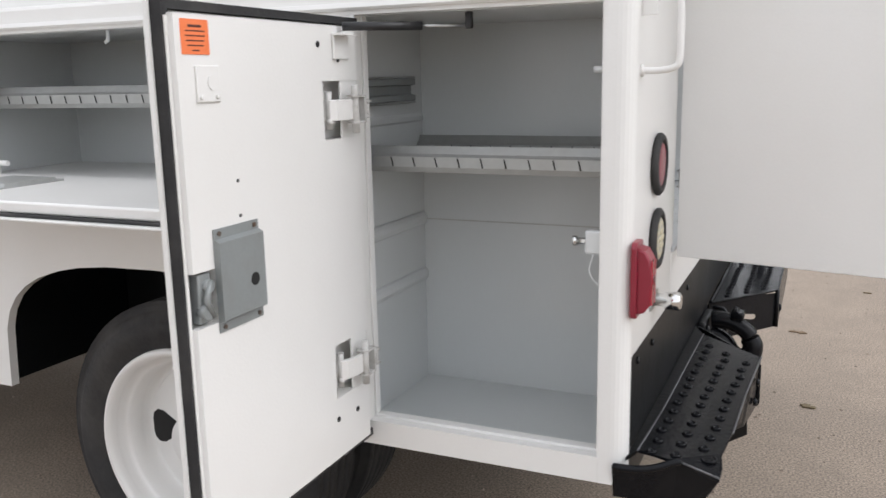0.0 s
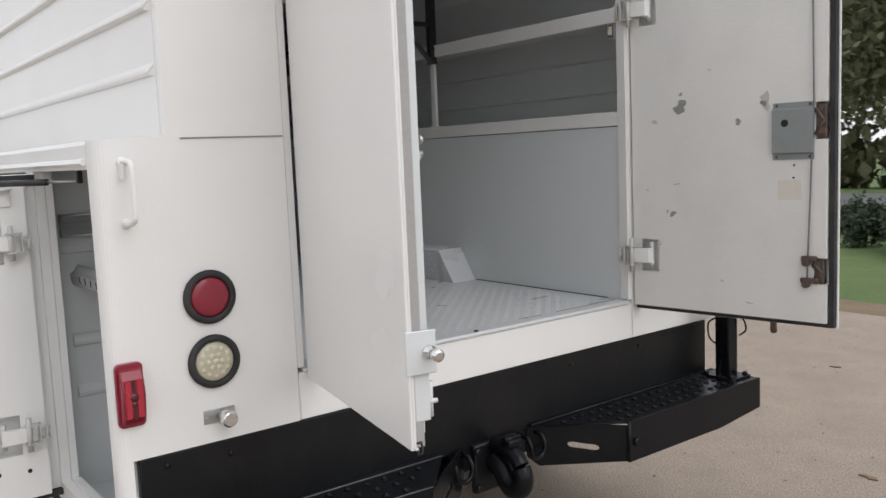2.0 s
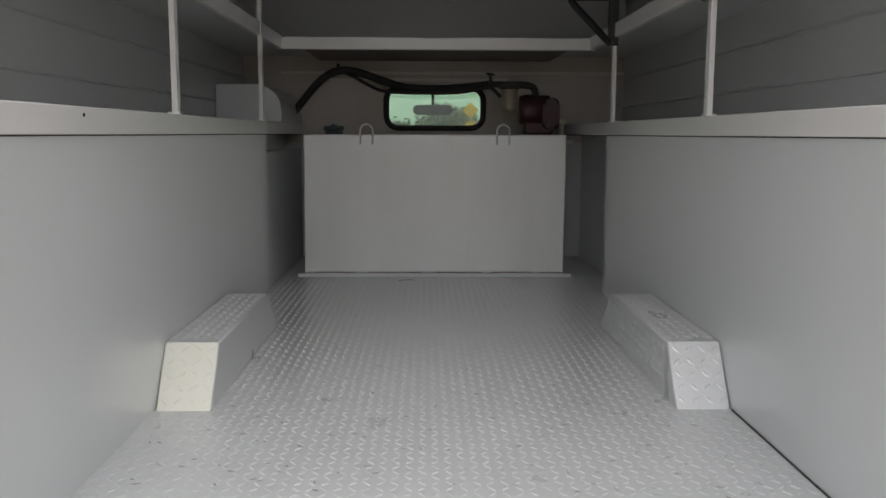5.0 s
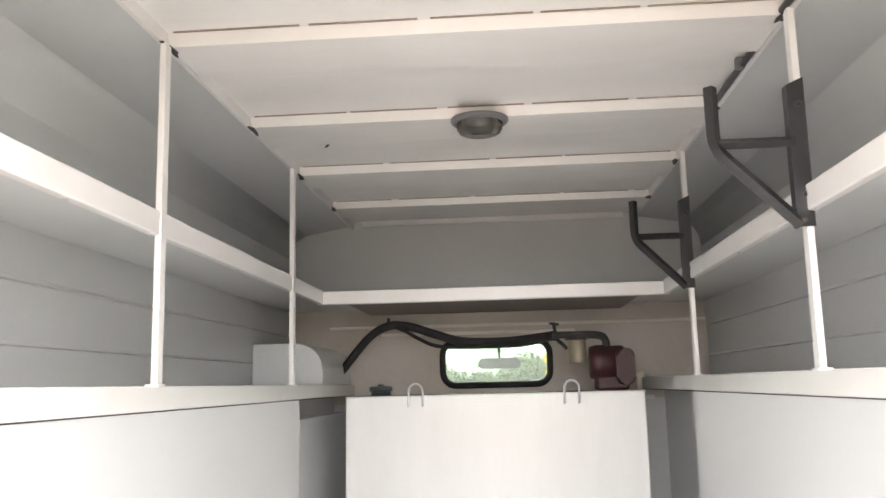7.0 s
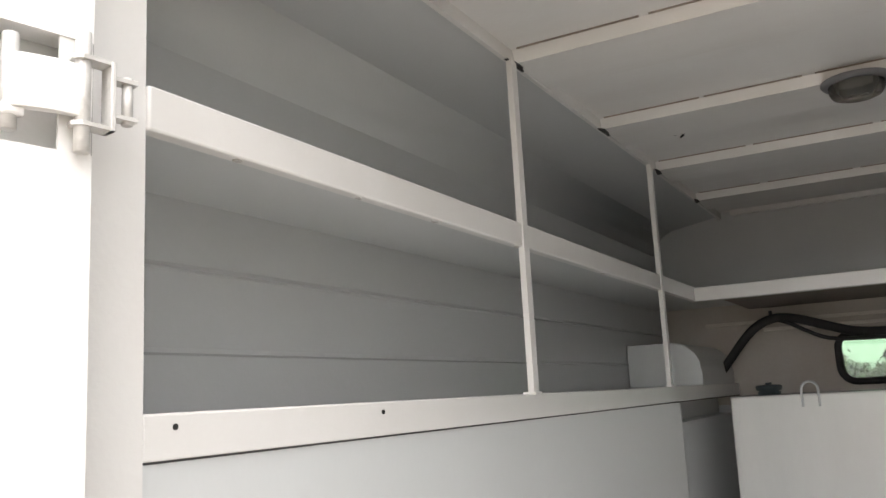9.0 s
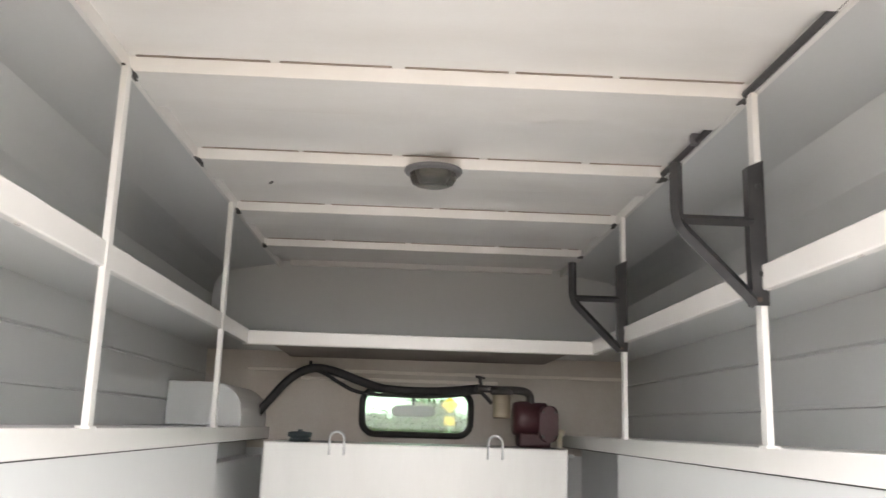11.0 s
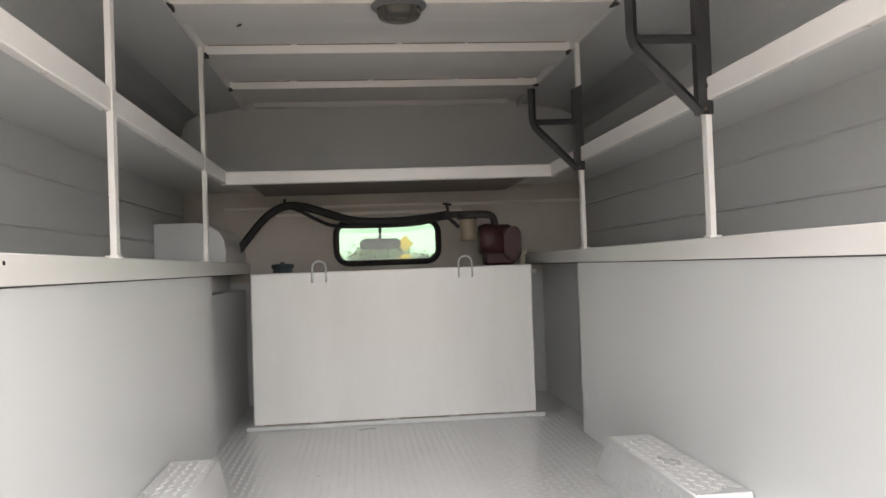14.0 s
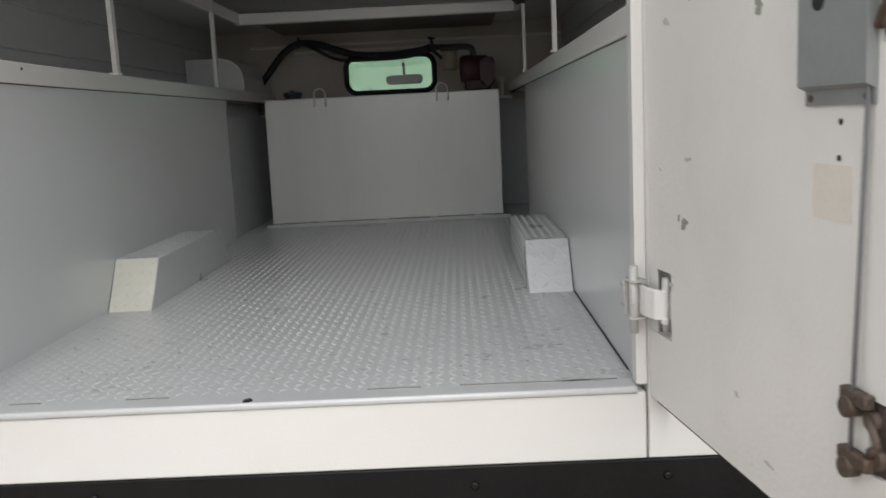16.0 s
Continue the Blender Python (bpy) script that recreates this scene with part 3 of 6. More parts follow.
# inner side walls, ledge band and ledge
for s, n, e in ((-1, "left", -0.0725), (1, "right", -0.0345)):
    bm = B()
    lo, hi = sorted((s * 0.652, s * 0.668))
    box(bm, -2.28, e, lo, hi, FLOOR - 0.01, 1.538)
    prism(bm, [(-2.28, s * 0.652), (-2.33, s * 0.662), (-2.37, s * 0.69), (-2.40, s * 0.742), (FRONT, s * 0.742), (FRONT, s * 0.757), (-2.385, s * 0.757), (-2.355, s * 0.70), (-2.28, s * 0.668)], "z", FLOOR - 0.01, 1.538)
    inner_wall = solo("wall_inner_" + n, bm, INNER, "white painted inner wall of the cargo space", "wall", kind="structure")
    bm = B()
    lo, hi = sorted((s * 0.646, s * 0.668))
    box(bm, FRONT, e, lo, hi, 1.541, LEDGE, 0.003)
    lo, hi = sorted((s * 0.6685, s * 0.76))
    box(bm, FRONT, -2.27, lo, hi, 1.5385, 1.57)
    lo, hi = sorted((s * 0.66, s * 0.944))
    box(bm, FRONT, e, lo, hi, LEDGE - 0.014, LEDGE - 0.002)
    part("ledge", bm, FRAMEWHITE, inner_wall)
    bm = B()
    lo, hi = sorted((s * 0.651, s * 0.667))
    box(bm, FRONT, e, lo, hi, 1.5382, 1.5408)
    part("ledge_joint", bm, SEAM, inner_wall, "dark open joint under the ledge band")
    if s < 0:
        bm = B()
        for x in (-0.116, -0.518):
            lathe(bm, [(0.0035, 0), (0.0035, 0.002)], (x, -0.6465, 1.575), "y", 10)
        part("drill_hole", bm, DARK, inner_wall)

# floor: tread plate with raised lugs
bm = B()
prism(bm, [(FRONT, -0.76), (-2.22, -0.76), (-2.22, -0.66), (-0.05, -0.66), (-0.05, 0.66), (-2.22, 0.66), (-2.22, 0.76), (FRONT, 0.76)], "z", FLOOR - 0.03, FLOOR)
floor = solo("floor", bm, FLOORPAINT, "grey painted steel tread-plate floor with worn paint", "floor", kind="structure")


def lugs(name, o, u, v, nu, nv, pitch, parent, rise=0.045, mat=FLOORPAINT):
    """Raised lens-shaped lugs on a plane through o along u and v."""
    o, u, v = Vector(o), Vector(u).normalized(), Vector(v).normalized()
    w = u.cross(v)
    if w.z < 0 or (abs(w.z) < 0.05 and w.x < 0):
        w = -w
    verts, faces = [], []
    a, b, h = pitch * 0.42, pitch * 0.17, pitch * rise
    for i in range(nu):
        for j in range(nv):
            c = o + u * (i + 0.5) * pitch + v * (j + 0.5) * pitch
            d = (u + v).normalized() if (i + j) % 2 else (u - v).normalized()
            e = w.cross(d)
            k = len(verts)
            verts += [c - a * d, c - b * e, c + a * d, c + b * e, c - 0.55 * a * d + h * w, c + 0.55 * a * d + h * w]
            faces += [(k, k + 1, k + 5, k + 4), (k + 1, k + 2, k + 5), (k + 2, k + 3, k + 4, k + 5), (k + 3, k, k + 4)]
    me = bpy.data.meshes.new(name)
    me.from_pydata([tuple(q) for q in verts], [], faces)
    me.materials.append(mat)
    ob = new(name, me)
    ob.parent = parent
    return tagged(ob, kind="stuff")


lugs("tread_lugs", (-2.68, -0.65, FLOOR), (1, 0, 0), (0, 1, 0), 108, 53, 0.0245, floor, 0.06)

# dark flecks where the paint has worn off the plate
rng = np.random.RandomState(21)
verts, faces = [], []
for k in range(170):
    side = rng.choice((-1, 1))
    x = -0.1 - abs(rng.normal(scale=0.55))
    y = side * (0.5 - abs(rng.normal(scale=0.24))) if k % 3 else rng.uniform(-0.6, 0.6)
    if abs(y) > 0.5 and x < -0.8 or x < -2.5:
        continue
    l, w, a = rng.uniform(0.003, 0.012), rng.uniform(0.001, 0.003), rng.normal(scale=0.5) + 1.2
    d, e = np.array([math.cos(a), math.sin(a)]), np.array([-math.sin(a), math.cos(a)])
    q = len(verts)
    for u, v in ((-1, 0), (-0.3, -1), (1, -0.2), (0.2, 1)):
        p = np.array([x, y]) + d * l * u + e * w * v
        verts.append((p[0], p[1], FLOOR + 0.0021))
    faces.append((q, q + 1, q + 2, q + 3))
me = bpy.data.meshes.new("paint_flecks")
me.from_pydata(verts, [], faces)
me.materials.append(SCUFF)
ob = new("paint_flecks", me)
ob.parent = floor
tagged(ob, "dark worn flecks in the floor paint", kind="stuff")

# wheel boxes with sloped ends
for s, n in ((-1, "left"), (1, "right")):
    bm = B()
    prism(bm, [(-0.845, FLOOR), (-0.938, 1.06), (-1.55, 1.06), (-1.70, FLOOR)], "y", *sorted((s * 0.525, s * 0.651)), 0.004)
    wb = solo("wheel_box", bm, FLOORPAINT, "tread-plate wheel box with sloped ends on the cargo floor", "wheel box", "wheel boxes", kind="structure")
    if s < 0:
        wb.data.materials.append(YELLOWED)
        for f in wb.data.polygons:
            f.material_index = 1 if f.normal.x > 0.5 else 0
    lo = min(s * 0.527, s * 0.649)
    lugs("top_lugs", (-1.54, lo, 1.06), (1, 0, 0), (0, 1, 0), 24, 5, 0.0238, wb, 0.085)
    lugs("end_lugs", (-0.8485, lo, FLOOR + 0.005), (-0.093, 0, 0.135), (0, 1, 0), 5, 4, 0.031, wb, 0.05, YELLOWED if s < 0 else FLOORPAINT)
    lugs("side_lugs", (-1.54, s * 0.525, FLOOR + 0.008), (1, 0, 0), (0, 0, 1), 25, 5, 0.0235, wb, 0.085)
    if s > 0:
        bm = B()
        box(bm, -0.84, -0.10, 0.649, 0.6525, FLOOR, FLOOR + 0.003)
        part("floor_joint", bm, SEAM, wb, "dark joint between wall and floor")

# bulkhead with the small pass window
WIN = (-0.252, 0.252, 1.562, 1.778)
hole = rounded_rect(WIN[0] + 0.012, WIN[1] - 0.012, WIN[2] + 0.012, WIN[3] - 0.012, 0.055, 6)
field = rounded_rect(-0.32, 0.32, 1.50, 1.84, 0.002, 6)
bm = B()
plate_with_hole(bm, field, hole, "x", FRONT - 0.03, FRONT)
box(bm, FRONT - 0.03, FRONT, -0.97, -0.32, 1.50, 1.925)
box(bm, FRONT - 0.03, FRONT, 0.32, 0.97, 1.50, 1.925)
box(bm, FRONT - 0.03, FRONT, -0.32, 0.32, 1.84, 1.925)
wall_front = solo("wall_front", bm, STAINED, "cream bulkhead with brown stains around the pass window", "bulkhead", kind="structure")
# both panels carry shade in their colour, beside the tank and above the shelf
part("lower_panel", box(B(), FRONT - 0.03, FRONT, -0.97, 0.97, 0.80, 1.4995), SHADELINER, wall_front, "lower part greyed for the shade beside the tank")
part("upper_panel", box(B(), FRONT - 0.03, FRONT, -0.97, 0.97, 1.925, 2.36), SHADELINER, wall_front, "upper part greyed for the deep shade")
bm = B()
box(bm, FRONT, FRONT + 0.015, -0.76, 0.94, 1.835, 1.85, 0.003)
box(bm, FRONT, FRONT + 0.02, -0.52, 0.36, 1.80, 1.815, 0.003)
part("stiffener", bm, TAN, wall_front, "pale strip over the pass window")
window = thing("window_1", "small pass window with black rubber gasket in the bulkhead", "window", (FRONT, 0, 1.67), kind="structure")
bm = B()
loop = rounded_rect(WIN[0] + 0.01, WIN[1] - 0.01, WIN[2] + 0.01, WIN[3] - 0.01, 0.06, 6)
tube(bm, [(FRONT + 0.004, y, z) for y, z in loop], 0.0145, 8, closed=True)
part("gasket", bm, RUBBER, window, "black rubber window gasket")
bm = B()
prism(bm, loop, "x", FRONT - 0.018, FRONT - 0.013)
pane = part("pane", bm, TINT, window, "green-tinted glass pane")
pane.visible_shadow = False


# ---- fittings of the cargo space ----
def side_shelf(s):
    t = thing("side_shelf", "long white steel shelf with a folded lip along the wall", "shelf", (-1.6, s * 0.8, SHELF), "upper shelves")
    bm = B()
    e = -0.0725 if s < 0 else -0.0345
    box(bm, FRONT + 0.002, e, min(s * 0.66, s * 0.944), max(s * 0.66, s * 0.944), SHELF + 0.024, SHELF + 0.030)
    part("board", bm, INNER, t)
    bm = B()
    box(bm, -2.60, e, min(s * 0.640, s * 0.662), max(s * 0.640, s * 0.662), SHELF - 0.007, SHELF + 0.044, 0.003)
    part("lip", bm, FRAMEWHITE, t)
    for x in (-0.22, -0.48, -0.71, -1.05, -1.6):
        bm = B()
        blob(bm, (x, s * 0.65, SHELF - 0.009), (0.008, 0.0035), "z", 0.003, int(x * -90))
        part("chip", bm, FAINT, t, "chipped paint on the lip")
    return t


for s in (-1, 1):
    side_shelf(s)
front_shelf = thing("front_shelf", "white steel shelf across the bulkhead with a brown underside", "shelf", (-2.9, 0, SHELF))
bm = B()
box(bm, FRONT + 0.002, -2.62, -0.658, 0.658, SHELF + 0.024, SHELF + 0.030)
part("board", bm, INNER, front_shelf)
bm = B()
box(bm, -2.64, -2.60, -0.662, 0.662, SHELF - 0.010, SHELF + 0.040, 0.003)
part("lip", bm, FRAMEWHITE, front_shelf)
bm = B()
box(bm, FRONT + 0.06, -2.70, -0.56, 0.56, SHELF - 0.004, SHELF + 0.022)
part("underside_board", bm, PLY, front_shelf, "brown board under the shelf")

for s in (-1, 1):
    for x in (-1.075, -2.15):
        t = thing("shelf_post", "slim white steel post from the ledge to the ceiling", "post", (x, s * 0.645, LEDGE), "shelf posts")
        bm = B()
        prism(bm, [(x - 0.013, s * 0.637), (x + 0.013, s * 0.637), (x + 0.013, s * 0.650), (x + 0.009, s * 0.650), (x + 0.009, s * 0.641), (x - 0.013, s * 0.641)], "z", LEDGE, 2.308)
        part("bar", bm, FRAMEWHITE, t)
        bm = B()
        box(bm, x - 0.018, x + 0.018, min(s * 0.632, s * 0.66), max(s * 0.632, s * 0.66), LEDGE - 0.002, LEDGE + 0.004, 0.001)
        part("weld_foot", bm, FRAMEWHITE, t)

for x in (-1.062, -2.137):
    t = thing("pipe_bracket", "black square-tube pipe bracket fixed to a shelf post", "bracket", (x, 0.62, 1.86), "pipe brackets")
    bm = B()
    prism(bm, [(x - 0.022, 0.6195), (x + 0.0045, 0.6195), (x + 0.0045, 0.653), (x + 0.0005, 0.653), (x + 0.0005, 0.6235), (x - 0.022, 0.6235)], "z", 1.862, 2.145)
    for v in bm.verts:
        if v.co.z > 2.0:
            v.co.z += (v.co.y - 0.6195) * 0.45
    part("back_bar", bm, CHARCOAL, t)
    bm = B()
    square_bar(bm, smooth_line([(x, 0.474, 2.148), (x, 0.474, 2.10), (x, 0.474, 2.052)], 2) + smooth_line([(x, 0.4755, 2.036), (x, 0.483, 2.016), (x, 0.496, 2.0)], 3) + [(x, 0.628, 1.866)], 0.019)
    part("arm", bm, CHARCOAL, t)
    bm = B()
    square_bar(bm, [(x, 0.484, 2.031), (x, 0.628, 2.031)], 0.015)
    part("cross_bar", bm, CHARCOAL, t)
    for z in (2.105, 1.925):
        part("bolt_head", bolt(B(), (x + 0.0045, 0.640, z), "x", 0.006, 0.005), CHARCOAL, t)
    bm = B()
    tube(bm, [(x - 0.012, 0.63, 1.876), (x + 0.015, 0.63, 1.872)], 0.005, 6)
    part("weld", bm, RUSTY, t, "rusty weld bead")

# dome lamp
t = thing("dome_lamp", "round ceiling dome lamp with a grey rim, unlit", "ceiling lamp", (-1.70, 0.0, 2.336))
bm = B()
lathe(bm, [(0.080, 0.0), (0.081, -0.006), (0.076, -0.012), (0.066, -0.014), (0.064, -0.010)], (-1.70, 0, 2.308), "z", 40, caps=False)
part("rim", bm, GREYPLASTIC, t, "dull grey metal rim")
bm = B()
prof = [(0.063, -0.008), (0.062, -0.028), (0.056, -0.040), (0.040, -0.046), (0.004, -0.047)]
lathe(bm, prof, (-1.70, 0, 2.308), "z", 48)
for v in bm.verts:
    a = math.atan2(v.co.y, v.co.x + 1.70)
    q = 1 + 0.02 * math.cos(24 * a)
    v.co.x, v.co.y = -1.70 + (v.co.x + 1.70) * q, v.co.y * q
part("cover", bm, CLEAR, t, "fluted clear lamp cover")
bm = B()
box(bm, -1.715, -1.685, -0.03, 0.03, 2.290, 2.306)
tube(bm, [(-1.70, -0.022, 2.278), (-1.70, 0.022, 2.278)], 0.008, 8)
part("bulb", bm, GREYPLATE, t)

# courtesy lamp in the rear rib
t = thing("courtesy_lamp", "small rectangular grey lamp set in the ceiling rib", "ceiling lamp", (-0.51, 0.55, 2.306))
bm = B()
plate_with_hole(bm, rounded_rect(-0.600, -0.535, 0.565, 0.640, 0.004, 2), rounded_rect(-0.590, -0.545, 0.575, 0.630, 0.004, 2), "z", 2.3045, 2.309)
part("frame", bm, LOOM, t)
bm = B()
box(bm, -0.589, -0.546, 0.576, 0.629, 2.3055, 2.3078)
part("lens", bm, STEEL, t)

# black conduit with clamps along the ceiling edge
t = thing("conduit", "black wiring conduit clipped along the ceiling edge", "conduit", (-0.8, 0.62, 2.312))
bm = B()
tube(bm, smooth_line([(-0.09, 0.639, 2.317), (-0.40, 0.639, 2.317), (-0.80, 0.640, 2.316), (-1.20, 0.639, 2.317), (-1.69, 0.640, 2.318)], 4), 0.0085, 10)
part("pipe", bm, LOOM, t)
for x in (-0.40, -1.40):
    bm = B()
    box(bm, x - 0.010, x + 0.010, 0.623, 0.6445, 2.306, 2.336, 0.004)
    part("clamp", bm, GREYPLASTIC, t, "grey plastic clamp")

# switch on the right jamb
t = thing("light_switch", "ivory rocker switch in a grey box on the door jamb", "switch", (-0.07, 0.66, 1.83))
bm = B()
box(bm, -0.0735, -0.0355, 0.650, 0.690, 1.832, 1.902, 0.003)
part("housing", bm, GREYPLATE, t)
bm = B()
box(bm, -0.0715, -0.0375, 0.643, 0.650, 1.837, 1.897, 0.002)
part("face_plate", bm, GREYPLATE, t, "grey metal switch plate")
bm = B()
box(bm, -0.0635, -0.0455, 0.6405, 0.6435, 1.846, 1.888, 0.001)
part("inset", bm, CHARCOAL, t)
bm = B()
prism(bm, [(0.641, 1.851), (0.632, 1.855), (0.637, 1.867), (0.6395, 1.882), (0.641, 1.882)], "x", -0.0615, -0.0475)
part("rocker", bm, IVORY, t, "ivory rocker")

# fuel transfer tank
tank = thing("fuel_tank", "white painted steel transfer tank with lifting loops on top", "tank", (-2.85, 0, FLOOR))
bm = B()
prism(bm, [(-0.572, 0.942), (0.558, 0.942), (0.560, 1.541), (-0.568, 1.541)], "x", -3.10, -2.665, 0.006)
part("body", bm, TANKPAINT, tank)
bm = B()
box(bm, -3.12, -2.648, -0.60, 0.59, FLOOR + 0.0, FLOOR + 0.016, 0.003)
part("base_flange", bm, INNER, tank)
bm = B()
for y, w in ((-0.44, 0.09), (-0.18, 0.12), (0.1, 0.10), (0.33, 0.09), (0.5, 0.05)):
    box(bm, -2.6652, -2.662, y - w, y + w, 0.9415, 0.945)
part("base_joint", bm, RUSTSEAM, tank, "rust-stained joint at the base")
for y in (-0.299, 0.287):
    bm = B()
    pts = [(-2.68, y - 0.027, 1.498)] + [(-2.68, y + 0.027 * math.cos(radians(a)), 1.556 + 0.027 * math.sin(radians(a))) for a in range(180, -1, -20)] + [(-2.68, y + 0.027, 1.498)]
    pts = [(-2.658, q[1], q[2]) for q in pts]
    tube(bm, pts, 0.0046, 8)
    part("lifting_loop", bm, INNER, tank)

t = thing("screw_cap", "dark green screw cap on the transfer tank", "cap", (-2.78, -0.44, 1.541))
bm = B()
lathe(bm, [(0.04, 0), (0.04, 0.012), (0.034, 0.014), (0.045, 0.018), (0.047, 0.032), (0.04, 0.036), (0.01, 0.038)], (-2.80, -0.452, 1.541), "z", 24)
part("lid", bm, CAPGREEN, t)
bm = B()
box(bm, -2.84, -2.76, -0.458, -0.446, 1.578, 1.586, 0.003)
part("grip", bm, CAPGREEN, t)

# transfer pump with filter, on the tank
pump = thing("transfer_pump", "dull red fuel transfer pump with a yellowed filter", "pump", (-2.9, 0.45, 1.541))
bm = B()
lathe(bm, [(0.03, -0.085), (0.062, -0.080), (0.070, -0.055), (0.070, -0.02), (0.066, -0.012), (0.066, 0.05), (0.052, 0.064), (0.02, 0.070)], (-2.90, 0.462, 1.652), "y", 28)
box(bm, -2.95, -2.85, 0.40, 0.53, 1.541, 1.60, 0.012)
part("motor", bm, PUMPRED, pump)
bm = B()
prism(bm, rounded_rect(0.478, 0.552, 1.562, 1.705, 0.03, 5), "x", -2.94, -2.82, 0.008)
part("meter", bm, PUMPRED, pump)
for k in range(4):
    part("cover_bolt", bolt(B(), (-2.82, 0.490 + 0.05 * (k % 2), 1.585 + 0.095 * (k // 2)), "x", 0.006, 0.005), GRIMY, pump)
bm = B()
lathe(bm, [(0.033, 0), (0.036, 0.008), (0.036, 0.085), (0.032, 0.094), (0.02, 0.098)], (-2.86, 0.331, 1.650), "z", 24)
part("filter", bm, FILTER, pump, "yellowed filter can")
bm = B()
lathe(bm, [(0.042, 0), (0.042, 0.018), (0.02, 0.026)], (-2.86, 0.331, 1.742), "z", 24)
tube(bm, smooth_line([(-2.86, 0.285, 1.760), (-2.86, 0.35, 1.762), (-2.87, 0.415, 1.760), (-2.885, 0.445, 1.745), (-2.89, 0.452, 1.70)], 5), 0.016, 10)
part("elbow", bm, GRIMY, pump, "dark grimy pipe elbow")
bm = B()
tube(bm, [(-2.86, 0.31, 1.764), (-2.86, 0.235, 1.764)], 0.014, 10)
tube(bm, [(-2.86, 0.25, 1.765), (-2.86, 0.24, 1.815)], 0.007, 8)
tube(bm, [(-2.86, 0.225, 1.812), (-2.86, 0.262, 1.806)], 0.005, 8)
part("valve", bm, GRIMY, pump, "dark valve with a small lever")

t = thing("fuel_hose", "thick black rubber hose arched over the pass window", "hose", (-3.1, -0.3, 1.6))
bm = B()
tube(bm, smooth_line([(-3.15, -0.735, 1.545), (-3.15, -0.712, 1.60), (-3.14, -0.648, 1.680), (-3.13, -0.549, 1.792), (-3.12, -0.464, 1.838), (-3.12, -0.374, 1.834), (-3.11, -0.256, 1.795), (-3.10, -0.142, 1.762), (-3.06, 0.022, 1.754), (-2.98, 0.15, 1.758), (-2.87, 0.238, 1.764)], 5), 0.0185, 10)
part("thick_hose", bm, RUBBER, t)
bm = B()
tube(bm, smooth_line([(-3.12, -0.45, 1.838), (-3.10, -0.392, 1.815), (-3.09, -0.335, 1.782), (-3.08, -0.254, 1.745), (-3.07, -0.14, 1.735), (-3.03, 0.10, 1.735), (-2.90, 0.235, 1.752), (-2.87, 0.262, 1.738), (-2.87, 0.292, 1.708)], 5), 0.008, 8)
part("thin_hose", bm, RUBBER, t)
bm = B()
tube(bm, [(-3.12, -0.462, 1.83), (-3.12, -0.462, 1.872)], 0.007, 8)
part("clip", bm, RUBBER, t)

t = thing("nozzle_knob", "small white knob standing by the tank", "knob", (-3.06, 0.605, 1.545))
bm = B()
lathe(bm, [(0.010, -0.06), (0.010, 0.02), (0.020, 0.025), (0.022, 0.042), (0.012, 0.05)], (-3.0, 0.59, 1.565), "z", 14)
part("stem", bm, IVORY, t)
bm = B()
box(bm, -3.15, -2.95, 0.575, 0.64, 1.50, 1.516, 0.003)
part("foot", bm, INNER, t)

# white filler housing behind the left ledge
t = thing("filler_housing", "white angular sheet-metal housing on the ledge by the bulkhead", "housing", (-3.15, -0.85, LEDGE))
bm = B()
prism(bm, [(-0.944, LEDGE), (-0.664, LEDGE), (-0.664, 1.635)] + [(-0.772 + 0.108 * math.cos(radians(a)), 1.640 + 0.112 * math.sin(radians(a))) for a in range(10, 91, 10)] + [(-0.944, 1.754)], "x", FRONT + 0.003, -2.70, 0.006)
part("shell", bm, INNER, t)


# ---- side compartments ----
def compartment(x0, x1, z0, label, floor_mat=INNER):
    """White sheet-metal box behind an opening of the left side."""
    y0, y1, z1 = -1.104, -0.672, 1.464
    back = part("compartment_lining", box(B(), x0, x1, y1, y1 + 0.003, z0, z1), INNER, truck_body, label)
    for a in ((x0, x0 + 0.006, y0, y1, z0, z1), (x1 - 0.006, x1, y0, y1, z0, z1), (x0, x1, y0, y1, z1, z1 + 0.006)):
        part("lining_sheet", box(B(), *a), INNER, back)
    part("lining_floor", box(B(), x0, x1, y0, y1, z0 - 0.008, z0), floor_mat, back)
    return back


rear_box = compartment(-0.651, -0.027, 0.532, "tall rear side compartment")
# this floor alone is brighter white: sky light from above put into its colour
wheel_box_lining = compartment(-1.87, -0.653, 1.095, "compartment over the wheel", WHITE)
front_box = compartment(-3.28, -1.873, 0.515, "tall front side compartment")
for z in (0.986, 0.834):
    bm = B()
    prism(bm, [(-0.646, z - 0.034), (-0.636, z - 0.028), (-0.632, z - 0.018), (-0.634, z - 0.006), (-0.639, z + 0.002), (-0.646, z + 0.005)], "y", -1.05, -0.678, 0.003)
    part("shelf_rest", bm, INNER, rear_box)
bm = B()
box(bm, -0.64, -0.04, -0.6740, -0.6715, 0.967, 0.9695)
part("back_seam", bm, FAINT, rear_box)


